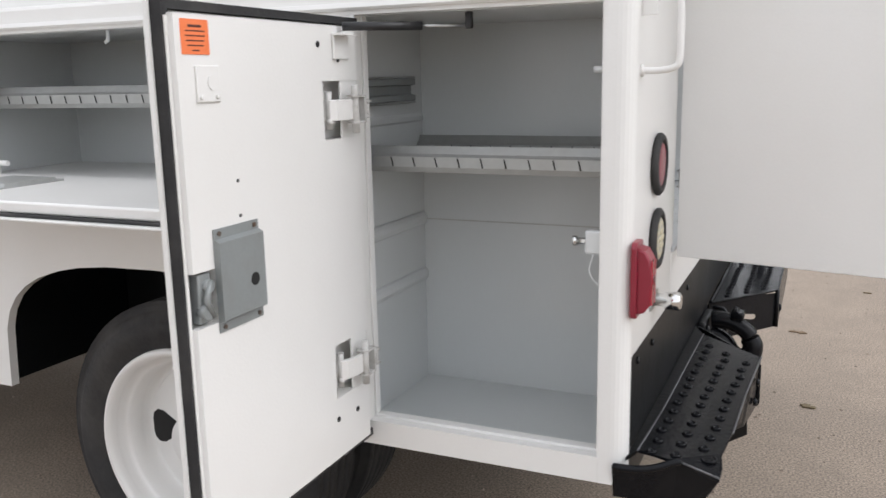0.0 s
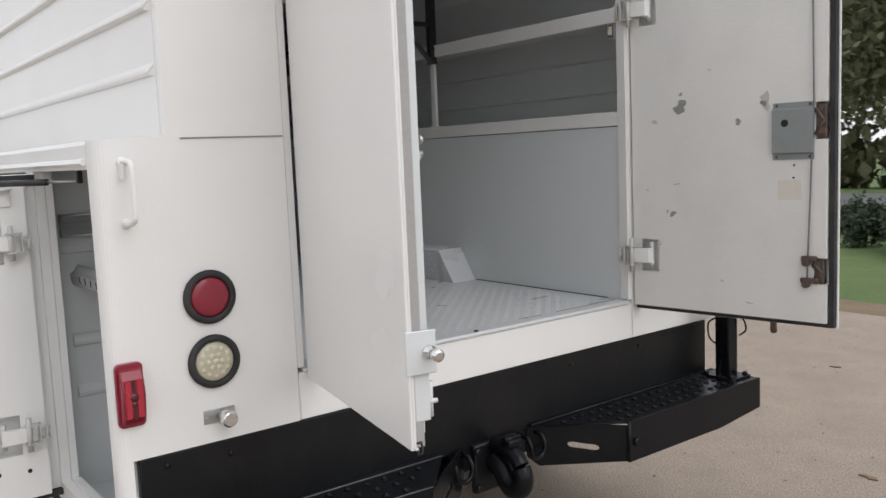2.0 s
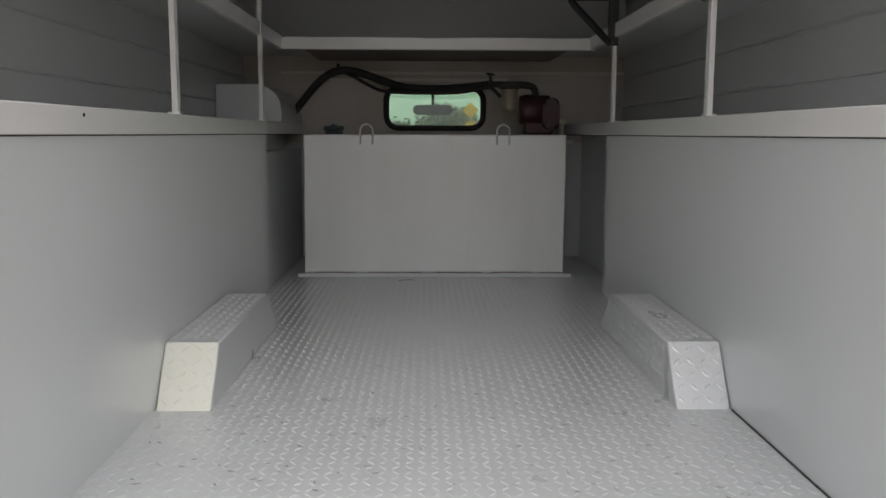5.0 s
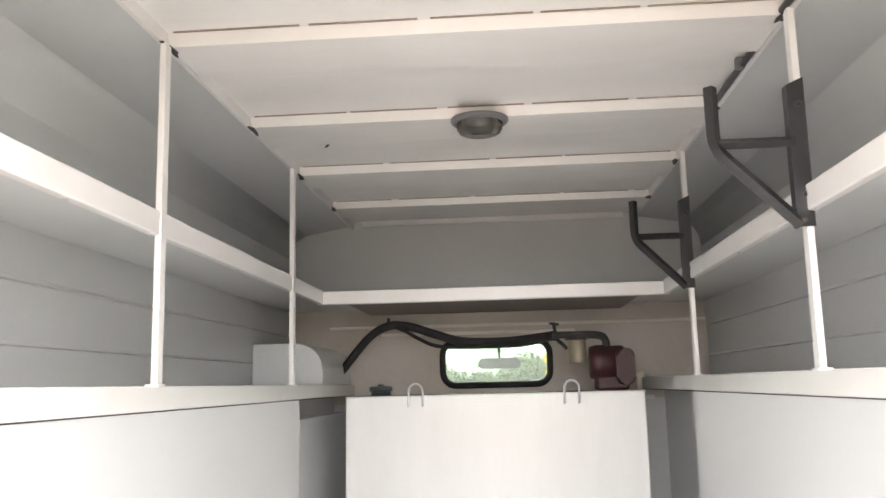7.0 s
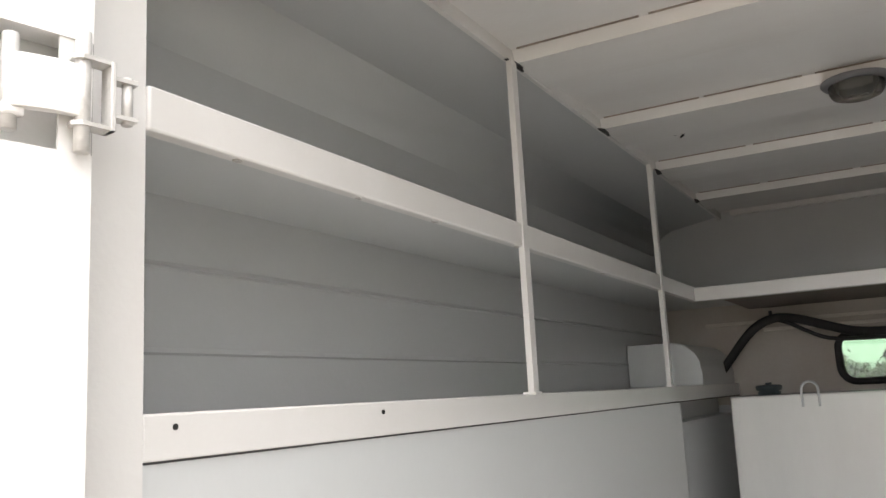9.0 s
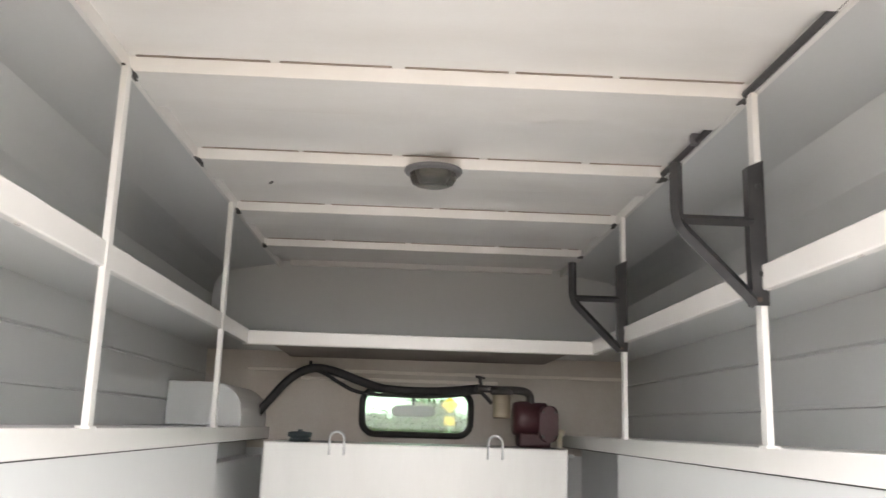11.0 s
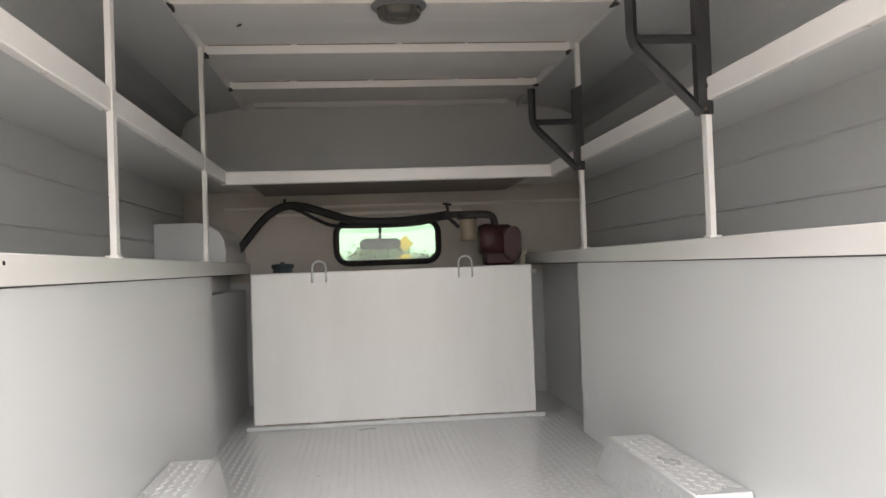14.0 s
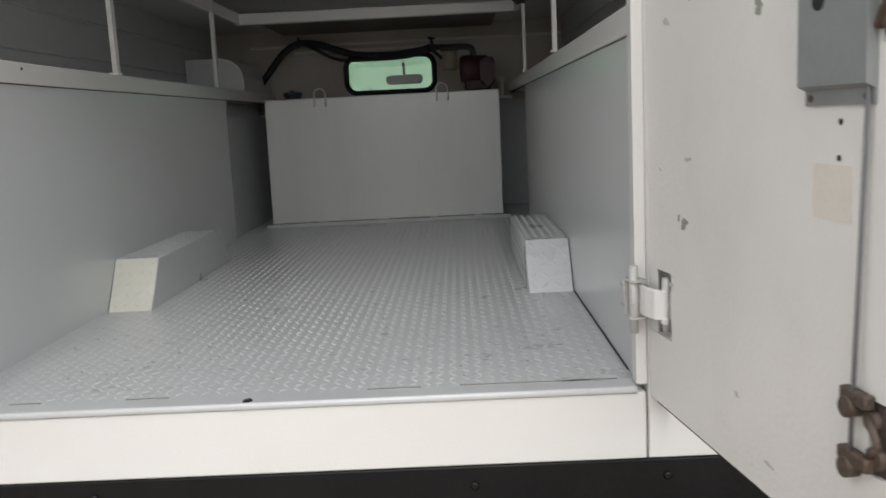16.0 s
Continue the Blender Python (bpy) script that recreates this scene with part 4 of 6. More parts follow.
def divider_shelf(x0, x1, z, label):
    t = thing("divider_shelf", label, "shelf", ((x0 + x1) / 2, -0.9, z), "compartment shelves")
    bm = B()
    box(bm, x0, x1, -1.035, -0.70, z, z + 0.004)
    part("tray", bm, GALV, t)
    for y, n in ((-1.035, "front_lip"), (-0.704, "back_lip")):
        bm = B()
        prism(bm, [(y, z), (y - 0.006, z + 0.012), (y - 0.006, z + 0.034), (y + 0.003, z + 0.040), (y + 0.014, z + 0.056), (y + 0.018, z + 0.056), (y + 0.006, z + 0.034), (y + 0.006, z)], "x", x0, x1)
        lip = part(n, bm, GALV, t)
        k = x0 + 0.10
        while k < x1 - 0.02:
            bm = B()
            for a, b, c, d in ((0.003, 0.013, -0.001, 0.030), (-0.001, 0.030, -0.006, 0.036)):
                tube(bm, [(k + a, y - 0.0075 + (0.008 if b > 0.03 else 0), z + b), (k + c, y - 0.0075 + (0.008 if d > 0.035 else 0), z + d)], 0.0013, 5)
            part("slot", bm, DARK, lip)
            k += 0.0525
    return t


divider_shelf(-0.644, -0.034, 1.135, "galvanised divider shelf with slotted lips in the rear compartment")
divider_shelf(-1.863, -0.66, 1.277, "galvanised divider shelf with slotted lips over the wheel")

t = thing("wall_rail", "aluminium channel rail on the compartment wall", "rail", (-0.64, -0.87, 1.30))
bm = B()
prism(bm, [(-0.645, 1.275), (-0.628, 1.275), (-0.622, 1.283), (-0.622, 1.295), (-0.634, 1.297), (-0.634, 1.318), (-0.622, 1.320), (-0.622, 1.333), (-0.628, 1.340), (-0.645, 1.340)], "y", -1.06, -0.755)
part("channel", bm, GREYPLATE, t, "dark grey channel")
for z in (1.278, 1.337):
    part("channel_edge", tube(B(), [(-0.6225, -1.058, z), (-0.6225, -0.757, z)], 0.0028, 6), STEEL, t, "bright steel edge")
bm = B()
prism(bm, [(-0.645, 1.225), (-0.641, 1.230), (-0.641, 1.240), (-0.645, 1.248)], "y", -1.06, -0.675)
part("wall_crease", bm, INNER, t)


# ---- doors: local x runs from the hinge, the inner face looks along -s * y ----
def shift(bm, dx):
    for v in bm.verts:
        v.co.x += dx


def hinge(parent, z, s, dx, lift=0.0, k=1.0):
    """Bowed strap on an outer pin, a clevis round the inner pin and an ear on the post."""
    q = -s
    up = 0.3 * lift

    def yy(a, b):
        return sorted((q * a, q * b))
    bm = B()
    prism(bm, [(0.093, q * -0.010), (0.092, q * 0.004), (0.082, q * (0.011 + up)), (0.055, q * (0.016 + up)), (0.030, q * (0.017 + up)), (0.018, q * (0.015 + up)),
               (0.018, q * (0.010 + up)), (0.050, q * (0.010 + up)), (0.076, q * (0.003 + up)), (0.080, q * -0.012)], "z", z - 0.020 * k, z + 0.020 * k, 0.0015)
    box(bm, 0.074, 0.094, *yy(-0.004, 0.006), z - 0.026 * k, z - 0.016 * k, 0.003)
    shift(bm, dx)
    h = part("hinge", bm, FRAMEWHITE, parent, "white-painted door hinge", at_world=False)
    for x, y, l, r in ((0.086, -0.003, 0.036, 0.0075), (0.026, 0.012 + lift, 0.047, 0.0075), (-0.018, 0.013 + lift, 0.019, 0.0055)):
        bm = B()
        tube(bm, [(x, q * y, z - l * k), (x, q * y, z + l * k)], r, 12)
        shift(bm, dx)
        part("pin", bm, HINGEPAINT, h, at_world=False)
    bm = B()
    for dz in (-0.0275 * k, 0.0275 * k - 0.004):
        prism(bm, [(-0.003, q * (lift + 0.001)), (-0.003, q * (0.020 + lift)), (0.030, q * (0.022 + lift)), (0.038, q * (0.015 + lift)), (0.036, q * (0.004 + up))], "z", z + dz, z + dz + 0.004)
    box(bm, -0.003, 0.002, *yy(lift, lift + 0.021), z - 0.0275 * k, z + 0.0275 * k, 0.001)
    shift(bm, dx)
    part("clevis", bm, HINGEPAINT, h, at_world=False)
    bm = B()
    for dz in (-0.0165 * k, 0.0165 * k - 0.004):
        box(bm, -0.026, -0.001, *yy(lift + 0.005, lift + 0.020), z + dz, z + dz + 0.004)
    shift(bm, dx)
    part("ear", bm, HINGEPAINT, h, at_world=False)


def door_leaf(t, s, width, pan_w, z0, z1, pz0, pz1, hinges, notches, skin_mat, pan_mat, dx=0.0, start=-0.004, pocket=0.132, lift=0.0, edge=0.0, pan0=0.018, seal_mat=RUBBER, seal_label="black rubber door seal", tall=1.25):
    """Outer skin, inner pan with cut-outs, and the rubber seal round it."""
    def yy(a, b):
        return sorted((s * a, s * b))
    bm = B()
    box(bm, start, width, *yy(0.036, 0.043), z0, z1, 0.002)
    box(bm, width - 0.004, width, *yy(0.032, 0.036), z0, z1)
    box(bm, start, width, *yy(0.028, 0.036), z0, z0 + 0.004)
    part("skin", bm, skin_mat, t, at_world=False)
    bm = B()
    poly = [(pan0, pz0)]
    for z in sorted(hinges):
        poly += [(pan0, z - 0.056), (pocket, z - 0.056), (pocket, z + 0.056), (pan0, z + 0.056)]
    poly += [(pan0, pz1), (pan_w, pz1)]
    for a, lo, hi in sorted(notches, key=lambda n: -n[1]):
        poly += [(pan_w, hi), (a, hi), (a, lo), (pan_w, lo)]
    poly += [(pan_w, pz0)]
    prism(bm, poly, "y", *yy(0.0, 0.0325))
    for z in hinges:
        box(bm, pan0, max(pan0 + 0.012, pocket - 0.066), *yy(0.002, 0.0045), z - 0.056, z + 0.056)
        box(bm, pan0, pan0 + 0.003, *yy(0.0045, 0.0320), z - 0.056, z + 0.056)
    part("inner_pan", bm, pan_mat, t, at_world=False)
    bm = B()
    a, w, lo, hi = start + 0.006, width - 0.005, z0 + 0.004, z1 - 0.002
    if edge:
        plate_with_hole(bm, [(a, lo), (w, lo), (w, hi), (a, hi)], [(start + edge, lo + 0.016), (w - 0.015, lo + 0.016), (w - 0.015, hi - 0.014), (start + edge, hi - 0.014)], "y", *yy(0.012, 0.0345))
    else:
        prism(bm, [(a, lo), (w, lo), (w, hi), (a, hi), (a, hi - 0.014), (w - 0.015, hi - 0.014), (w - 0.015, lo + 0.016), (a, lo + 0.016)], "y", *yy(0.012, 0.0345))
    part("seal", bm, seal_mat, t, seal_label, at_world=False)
    for z in hinges:
        hinge(t, z, s, dx, lift, tall)


def latch_plate(t, s, x0, x1, z0, z1):
    """Grey pressed cover plate with folded ends, screws and a key hole."""
    q = -s
    bm = B()
    prof = [(z0, 0.0005), (z0, 0.003), (z0 + 0.016, 0.003), (z0 + 0.021, 0.013), (z1 - 0.021, 0.013), (z1 - 0.016, 0.003), (z1, 0.003), (z1, 0.0005)]
    prism(bm, [(q * y, z) for z, y in prof], "x", x0, x1)
    p = part("latch_plate", bm, GREYPLATE, t, "grey pressed-steel latch cover", at_world=False)
    bm = B()
    c = x0 + (x1 - x0) * 0.26 if s < 0 else x0 + (x1 - x0) * 0.32
    zz = (z0 * 0.57 + z1 * 0.43) if s < 0 else (z0 * 0.36 + z1 * 0.64)
    lathe(bm, [(0.011, 0.0), (0.011, 0.0012)], (c, q * 0.0130 if q > 0 else q * 0.0142, zz), "y", 18)
    part("key_hole", bm, DARK, p, at_world=False)
    bm = B()
    for x in (x0 + 0.012, x1 - 0.012):
        for z in (z0 + 0.008, z1 - 0.008):
            lathe(bm, [(0.0042, 0), (0.0042, 0.002)], (x, q * 0.003 if q > 0 else q * 0.005, z), "y", 8)
    part("screw", bm, RUSTY, p, at_world=False)


def latch_body(t, s, x0, x1, z0, z1, mat):
    q = -s
    bm = B()
    a, b = sorted((q * -0.024, q * -0.004))
    box(bm, x0, x1, a, b, z0, z1, 0.003)
    lathe(bm, [(0.013, -0.008), (0.013, 0.008)], ((x0 + x1) / 2 + 0.004, q * -0.004, z0 + 0.02), "y", 12)
    lathe(bm, [(0.011, -0.008), (0.011, 0.008)], ((x0 + x1) / 2 - 0.004, q * -0.004, z1 - 0.02), "y", 12)
    tube(bm, [(x0 + 0.006, q * 0.002, z0 + 0.01), (x1 - 0.004, q * 0.006, (z0 + z1) / 2), (x0 + 0.008, q * 0.002, z1 - 0.012)], 0.005, 8)
    part("latch", bm, mat, t, "greasy rotary latch", at_world=False)


# right rear door, seen from inside
rd = thing("rear_door", "open white rear door showing its scuffed inner face and latch", "door", m=pose(0.008, 0.668, 0, 0, 0, 8.0), group="rear doors")
door_leaf(rd, 1, 0.682, 0.658, 0.894, 2.28, 0.912, 2.255, (1.09, 1.925), [(0.622, 1.03, 1.11), (0.625, 1.465, 1.575)], WHITE, DOORPAINT, -0.014, -0.004, 0.100, 0.020, pan0=0.002)
latch_plate(rd, 1, 0.498, 0.622, 1.407, 1.578)
latch_body(rd, 1, 0.618, 0.655, 1.470, 1.570, RUSTY)
latch_body(rd, 1, 0.612, 0.650, 1.030, 1.108, RUSTY)
bm = B()
tube(bm, [(0.606, -0.010, 1.045), (0.612, -0.008, 1.25), (0.616, -0.006, 1.42), (0.622, -0.006, 1.57), (0.617, -0.006, 1.9), (0.615, -0.008, 2.22)], 0.0026, 6)
part("latch_rod", bm, GREYPLASTIC, rd, "thin dark latch rod", at_world=False)
for x, z, w in ((0.606, 1.108, 0.030), (0.606, 1.042, 0.034)):
    bm = B()
    box(bm, x - w / 2 - 0.004, x + w * 0.9, -0.013, 0.0, z - 0.008, z + 0.008, 0.003)
    lathe(bm, [(0.0115, -0.016), (0.0115, 0.0)], (x - 0.004, 0, z - 0.012), "y", 12)
    part("rod_guide", bm, RUSTY, rd, "rusty rod guide", at_world=False)
for k, (x, z, a, b, m) in enumerate(((0.186, 1.588, 0.027, 0.023, WORN), (0.188, 1.630, 0.006, 0.007, WORN), (0.155, 1.236, 0.013, 0.010, WORN), (0.135, 1.243, 0.004, 0.006, WORN),
                                     (0.474, 1.590, 0.020, 0.026, FAINT), (0.468, 1.582, 0.010, 0.012, WORN), (0.386, 1.530, 0.012, 0.010, WORN), (0.09, 1.545, 0.016, 0.006, FAINT), (0.17, 1.335, 0.012, 0.004, FAINT),
                                     (0.06, 1.315, 0.006, 0.003, FAINT), (0.42, 0.955, 0.015, 0.003, FAINT), (0.29, 1.70, 0.006, 0.003, FAINT), (0.10, 1.13, 0.010, 0.005, FAINT), (0.33, 1.02, 0.006, 0.004, FAINT))):
    bm = B()
    blob(bm, (x, -0.0012, z), (a * 0.85, b * 0.85), "y", 0.0012, k + 20, rough=0.5)
    part("scuff", bm, m, rd, "grey scuff in the paint", at_world=False)
bm = B()
prism(bm, rounded_rect(0.512, 0.585, 1.285, 1.345, 0.006, 3), "y", -0.001, 0.0)
part("glue_stain", bm, TAN, rd, "tan square of old glue", at_world=False)
bm = B()
for x, z in ((0.562, 1.390), (0.560, 1.352)):
    lathe(bm, [(0.0035, 0), (0.0035, 0.001)], (x, -0.001, z), "y", 8)
part("drill_hole", bm, DARK, rd, at_world=False)

# left rear door, seen from outside and along its edge
ld = thing("rear_door", "open white rear door seen from its plain outer face", "door", m=pose(0.0125, -0.598, 0, 0, 0, -11.6), group="rear doors")
# the edge strip is grey to stand for white paint in shade
door_leaf(ld, -1, 0.668, 0.640, 0.902, 2.28, 0.925, 2.255, (1.083, 1.888), [(0.60, 1.40, 1.54)], WHITE, FRAMEWHITE, 0.008, 0.006, 0.116, edge=0.018, seal_mat=SHADEDEDGE, seal_label="door edge recess coloured grey for its shade")
latch_body(ld, -1, 0.606, 0.638, 1.410, 1.530, STEEL)
bm = B()
box(bm, 0.641, 0.645, -0.030, 0.004, 1.38, 1.56, 0.001)
part("strike_channel", bm, INNER, ld, at_world=False)
bm = B()
tube(bm, smooth_line([(0.634, 0.008, 1.455), (0.618, 0.009, 1.50), (0.596, 0.010, 1.548), (0.572, 0.022, 1.566), (0.556, 0.033, 1.586), (0.552, 0.026, 1.604), (0.560, 0.010, 1.618)], 5), 0.011, 8, flat=0.35)
part("inside_lever", bm, INNER, ld, "white curved inside release lever", at_world=False)
bm = B()
tube(bm, [(0.622, -0.004, 1.470), (0.626, 0.026, 1.466)], 0.008, 8)
for z in (1.462, 1.495):
    lathe(bm, [(0.009, 0), (0.009, 0.006), (0.005, 0.009)], (0.624, 0.014 if z < 1.48 else 0.020, z), "y", 10)
part("pivot_bolt", bm, STEEL, ld, at_world=False)
bm = B()
box(bm, 0.641, 0.655, -0.010, 0.008, 1.13, 2.22, 0.003)
part("edge_rod", bm, INNER, ld, at_world=False)
bm = B()
box(bm, 0.668, 0.674, -0.048, 0.016, 1.050, 1.135, 0.002)
kp = part("knob_plate", bm, INNER, ld, "white plate with a chrome knob", at_world=False)
bm = B()
lathe(bm, [(0.014, 0), (0.014, 0.004), (0.007, 0.008), (0.007, 0.020), (0.0115, 0.026), (0.0125, 0.042), (0.007, 0.046)], (0.674, 0.000, 1.093), "x", 18)
part("knob", bm, CHROME, kp, "chrome knob", at_world=False)
bm = B()
box(bm, 0.641, 0.664, -0.030, 0.004, 0.955, 1.050, 0.003)
tube(bm, [(0.655, 0.0, 0.99), (0.655, 0.022, 0.99)], 0.005, 8)
tube(bm, [(0.653, 0.008, 0.96), (0.653, 0.008, 1.03)], 0.006, 8)
part("lower_bolt", bm, INNER, ld, at_world=False)
bm = B()
tube(bm, [(0.664, -0.032, 0.915), (0.664, -0.020, 0.915), (0.664, -0.018, 0.905), (0.664, -0.018, 0.893), (0.664, -0.026, 0.891), (0.664, -0.028, 0.903)], 0.0025, 6)
part("seal_end", bm, RUBBER, ld, at_world=False)
for k, (x, z, a, b) in enumerate(((0.575, 1.235, 0.055, 0.045), (0.545, 1.085, 0.05, 0.04))):
    bm = B()
    blob(bm, (x, -0.0437, z), (a, b), "y", 0.0006, k + 70)
    part("faint_stain", bm, SMEAR, ld, "faint smear on the paint", at_world=False)

# tall side compartment door, folded out
cd = thing("compartment_door", "open white compartment door with grey latch plate and orange sticker", "door", m=pose(-0.556, -1.128, 0, 0, 0, -90.0))
door_leaf(cd, -1, 0.578, 0.562, 0.548, 1.460, 0.568, 1.438, (0.752, 1.278), [(0.505, 0.955, 1.045)], WHITE, WHITE, 0.055, pocket=0.164, lift=0.010, pan0=0.034, tall=1.0)
latch_plate(cd, -1, 0.395, 0.511, 0.937, 1.107)
latch_body(cd, -1, 0.518, 0.548, 0.960, 1.040, GREYPLATE)
bm = B()
box(bm, 0.5625, 0.569, -0.030, -0.010, 0.572, 1.434)
part("edge_step", bm, WHITE, cd, at_world=False)
bm = B()
prism(bm, rounded_rect(0.486, 0.549, 1.378, 1.430, 0.002, 2), "y", 0.0, 0.0012)
stick = part("warning_sticker", bm, ORANGE, cd, "orange warning sticker with small black print", at_world=False)
for k, (a, b) in enumerate(((0.503, 0.533), (0.496, 0.540), (0.496, 0.540), (0.498, 0.539), (0.500, 0.536), (0.510, 0.526))):
    bm = B()
    z = 1.420 - 0.0072 * k
    box(bm, a, b, 0.0013, 0.0016, z - (0.0019 if k == 0 else 0.0009), z + (0.0019 if k == 0 else 0.0009))
    part("print_line", bm, INK, stick, at_world=False)
bm = B()
box(bm, 0.470, 0.524, 0.0, 0.004, 1.306, 1.362, 0.0015)
lathe(bm, [(0.012, 0.004), (0.012, 0.0055)], (0.488, 0, 1.336), "y", 14)
bolt(bm, (0.478, 0.004, 1.314), "y", 0.004, 0.003)
bolt(bm, (0.516, 0.004, 1.314), "y", 0.004, 0.003)
part("cover_plate", bm, WHITE, cd, "painted-over square cover plate", at_world=False)
bm = B()
for x, z, r in ((0.175, 1.402, 0.006), (0.105, 1.375, 0.006), (0.162, 0.652, 0.006), (0.085, 0.646, 0.006), (0.438, 1.177, 0.003), (0.437, 1.119, 0.003)):
    lathe(bm, [(r, 0.0), (r, 0.0012)], (x, 0.0, z), "y", 12)
part("drill_hole", bm, DARK, cd, at_world=False)
bm = B()
box(bm, 0.070, 0.125, 0.0, 0.006, 1.375, 1.425, 0.002)
box(bm, 0.066, 0.130, 0.006, 0.030, 1.419, 1.424, 0.001)
part("strut_bracket", bm, WHITE, cd, at_world=False)

t = thing("gas_strut", "dark grey gas strut between door and compartment", "strut", (-0.5, -1.2, 1.44))
a, b = Vector((-0.545, -1.228, 1.437)), Vector((-0.345, -1.072, 1.437))
bm = B()
tube(bm, [a, a.lerp(b, 0.62)], 0.0085, 12)
part("cylinder", bm, CHARCOAL, t)
bm = B()
tube(bm, [a.lerp(b, 0.62), b], 0.0034, 10)
part("rod", bm, STEEL, t)
bm = B()
box(bm, b.x - 0.006, b.x + 0.008, b.y - 0.007, b.y + 0.007, 1.431, 1.464, 0.003)
part("clip", bm, CHARCOAL, t)

t = thing("striker_bolt", "small chrome striker bolt on the compartment flange", "striker", (-0.06, -1.10, 1.018))
bm = B()
tube(bm, [(-0.057, -1.098, 1.018), (-0.112, -1.101, 1.018)], 0.0065, 10)
lathe(bm, [(0.010, -0.008), (0.010, 0.0)], (-0.110, -1.101, 1.018), "x", 12)
part("bolt", bm, CHROME, t)
bm = B()
box(bm, -0.092, -0.061, -1.112, -1.086, 0.995, 1.040, 0.003)
part("plate", bm, INNER, t)
bm = B()
tube(bm, smooth_line([(-0.075, -1.112, 0.995), (-0.082, -1.116, 0.965), (-0.074, -1.116, 0.945), (-0.064, -1.112, 0.935)], 4), 0.0015, 6)
part("wire", bm, INNER, t)
t = thing("catch_pin", "small white pin near the top of the opening", "pin", (-0.06, -1.1, 1.345))
bm = B()
tube(bm, [(-0.057, -1.095, 1.345), (-0.082, -1.097, 1.345)], 0.006, 10)
part("pin", bm, INNER, t)

# drop-down door over the wheel
dd = thing("drop_door", "white drop-down door folded out flat over the wheel", "door", (-1.2, -1.13, 1.07))
bm = B()
box(bm, -1.82, -0.66, -1.550, -1.135, 1.078, 1.084, 0.002)
part("skin", bm, WHITE, dd)
bm = B()
box(bm, -1.812, -0.668, -1.538, -1.14, 1.084, 1.090, 0.002)
part("seal", bm, RUBBER, dd, "black rubber door seal")
bm = B()
box(bm, -1.79, -0.69, -1.528, -1.14, 1.090, 1.114, 0.005)
part("inner_pan", bm, WHITE, dd)
bm = B()
prism(bm, [(-1.41, 1.114), (-1.41, 1.118), (-1.39, 1.118), (-1.385, 1.125), (-1.25, 1.125), (-1.245, 1.118), (-1.225, 1.118), (-1.225, 1.114)], "x", -1.47, -1.33)
part("latch_plate", bm, GALV, dd, "grey pressed-steel latch cover")
bm = B()
box(bm, -1.45, -1.36, -1.515, -1.47, 1.112, 1.1165)
part("latch", bm, RUSTY, dd)
bm = B()
prism(bm, [(-1.13, 1.11), (-1.13, 1.145), (-1.16, 1.153), (-1.21, 1.12), (-1.21, 1.11)], "x", -1.70, -1.66)
tube(bm, [(-1.72, -1.14, 1.14), (-1.62, -1.14, 1.14)], 0.007, 8)
part("hinge", bm, WHITE, dd)
t = thing("striker_hook", "white striker hook hanging from the compartment top", "hook", (-1.286, -1.09, 1.45))
bm = B()
tube(bm, [(-1.282, -1.092, 1.466), (-1.282, -1.092, 1.442), (-1.292, -1.092, 1.436)], 0.0048, 8)
part("rod", bm, INNER, t)
t = thing("paddle_handle", "grey recessed paddle handle on the side panel", "handle", (-1.80, -1.13, 0.93))
bm = B()
plate_with_hole(bm, rounded_rect(-1.885, -1.735, 0.885, 0.975, 0.02, 4), rounded_rect(-1.868, -1.752, 0.90, 0.96, 0.014, 4), "y", -1.137, -1.130)
part("frame", bm, STEEL, t)
bm = B()
prism(bm, rounded_rect(-1.868, -1.752, 0.90, 0.96, 0.014, 4), "y", -1.1335, -1.1305)
part("paddle", bm, CAPGREEN, t)

# ---- rear fittings ----
def round_lamp(z, lens_mat, label, cells=False):
    t = thing("tail_lamp", label, "tail lamp", (0, -0.890, z), "round rear lamps")
    bm = B()
    lathe(bm, [(0.060, 0.0), (0.0655, 0.004), (0.0655, 0.010), (0.060, 0.015), (0.052, 0.016), (0.049, 0.011), (0.048, 0.004)], (0.0, -0.890, z), "x", 40, caps=False)
    part("grommet", bm, RUBBER, t, "black rubber grommet")
    bm = B()
    lathe(bm, [(0.0485, 0.004), (0.0485, 0.009), (0.044, 0.0125), (0.03, 0.0145), (0.004, 0.0155)], (0.0, -0.890, z), "x", 40)
    lens = part("lens", bm, lens_mat, t)
    if cells:
        rnd = random.Random(5)
        spots = [(0, 0)] + [(0.017 * math.cos(a), 0.017 * math.sin(a)) for a in [k * math.pi / 3 for k in range(6)]] + [(0.034 * math.cos(a), 0.034 * math.sin(a)) for a in [k * math.pi / 6 for k in range(12)]]
        for y, q in spots:
            bm = B()
            r = math.hypot(y, q)
            lathe(bm, [(0.0070, 0.0), (0.0066, 0.0016), (0.003, 0.0030)], (0.0150 - 2.6 * r * r, -0.890 + y, z + q), "x", 10)
            part("cell", bm, LED, lens)
    return t


round_lamp(1.149, RED, "round red tail lamp in a black rubber grommet")
round_lamp(0.991, AMBERGREY, "round clear reversing lamp with yellowish cells, black grommet", True)

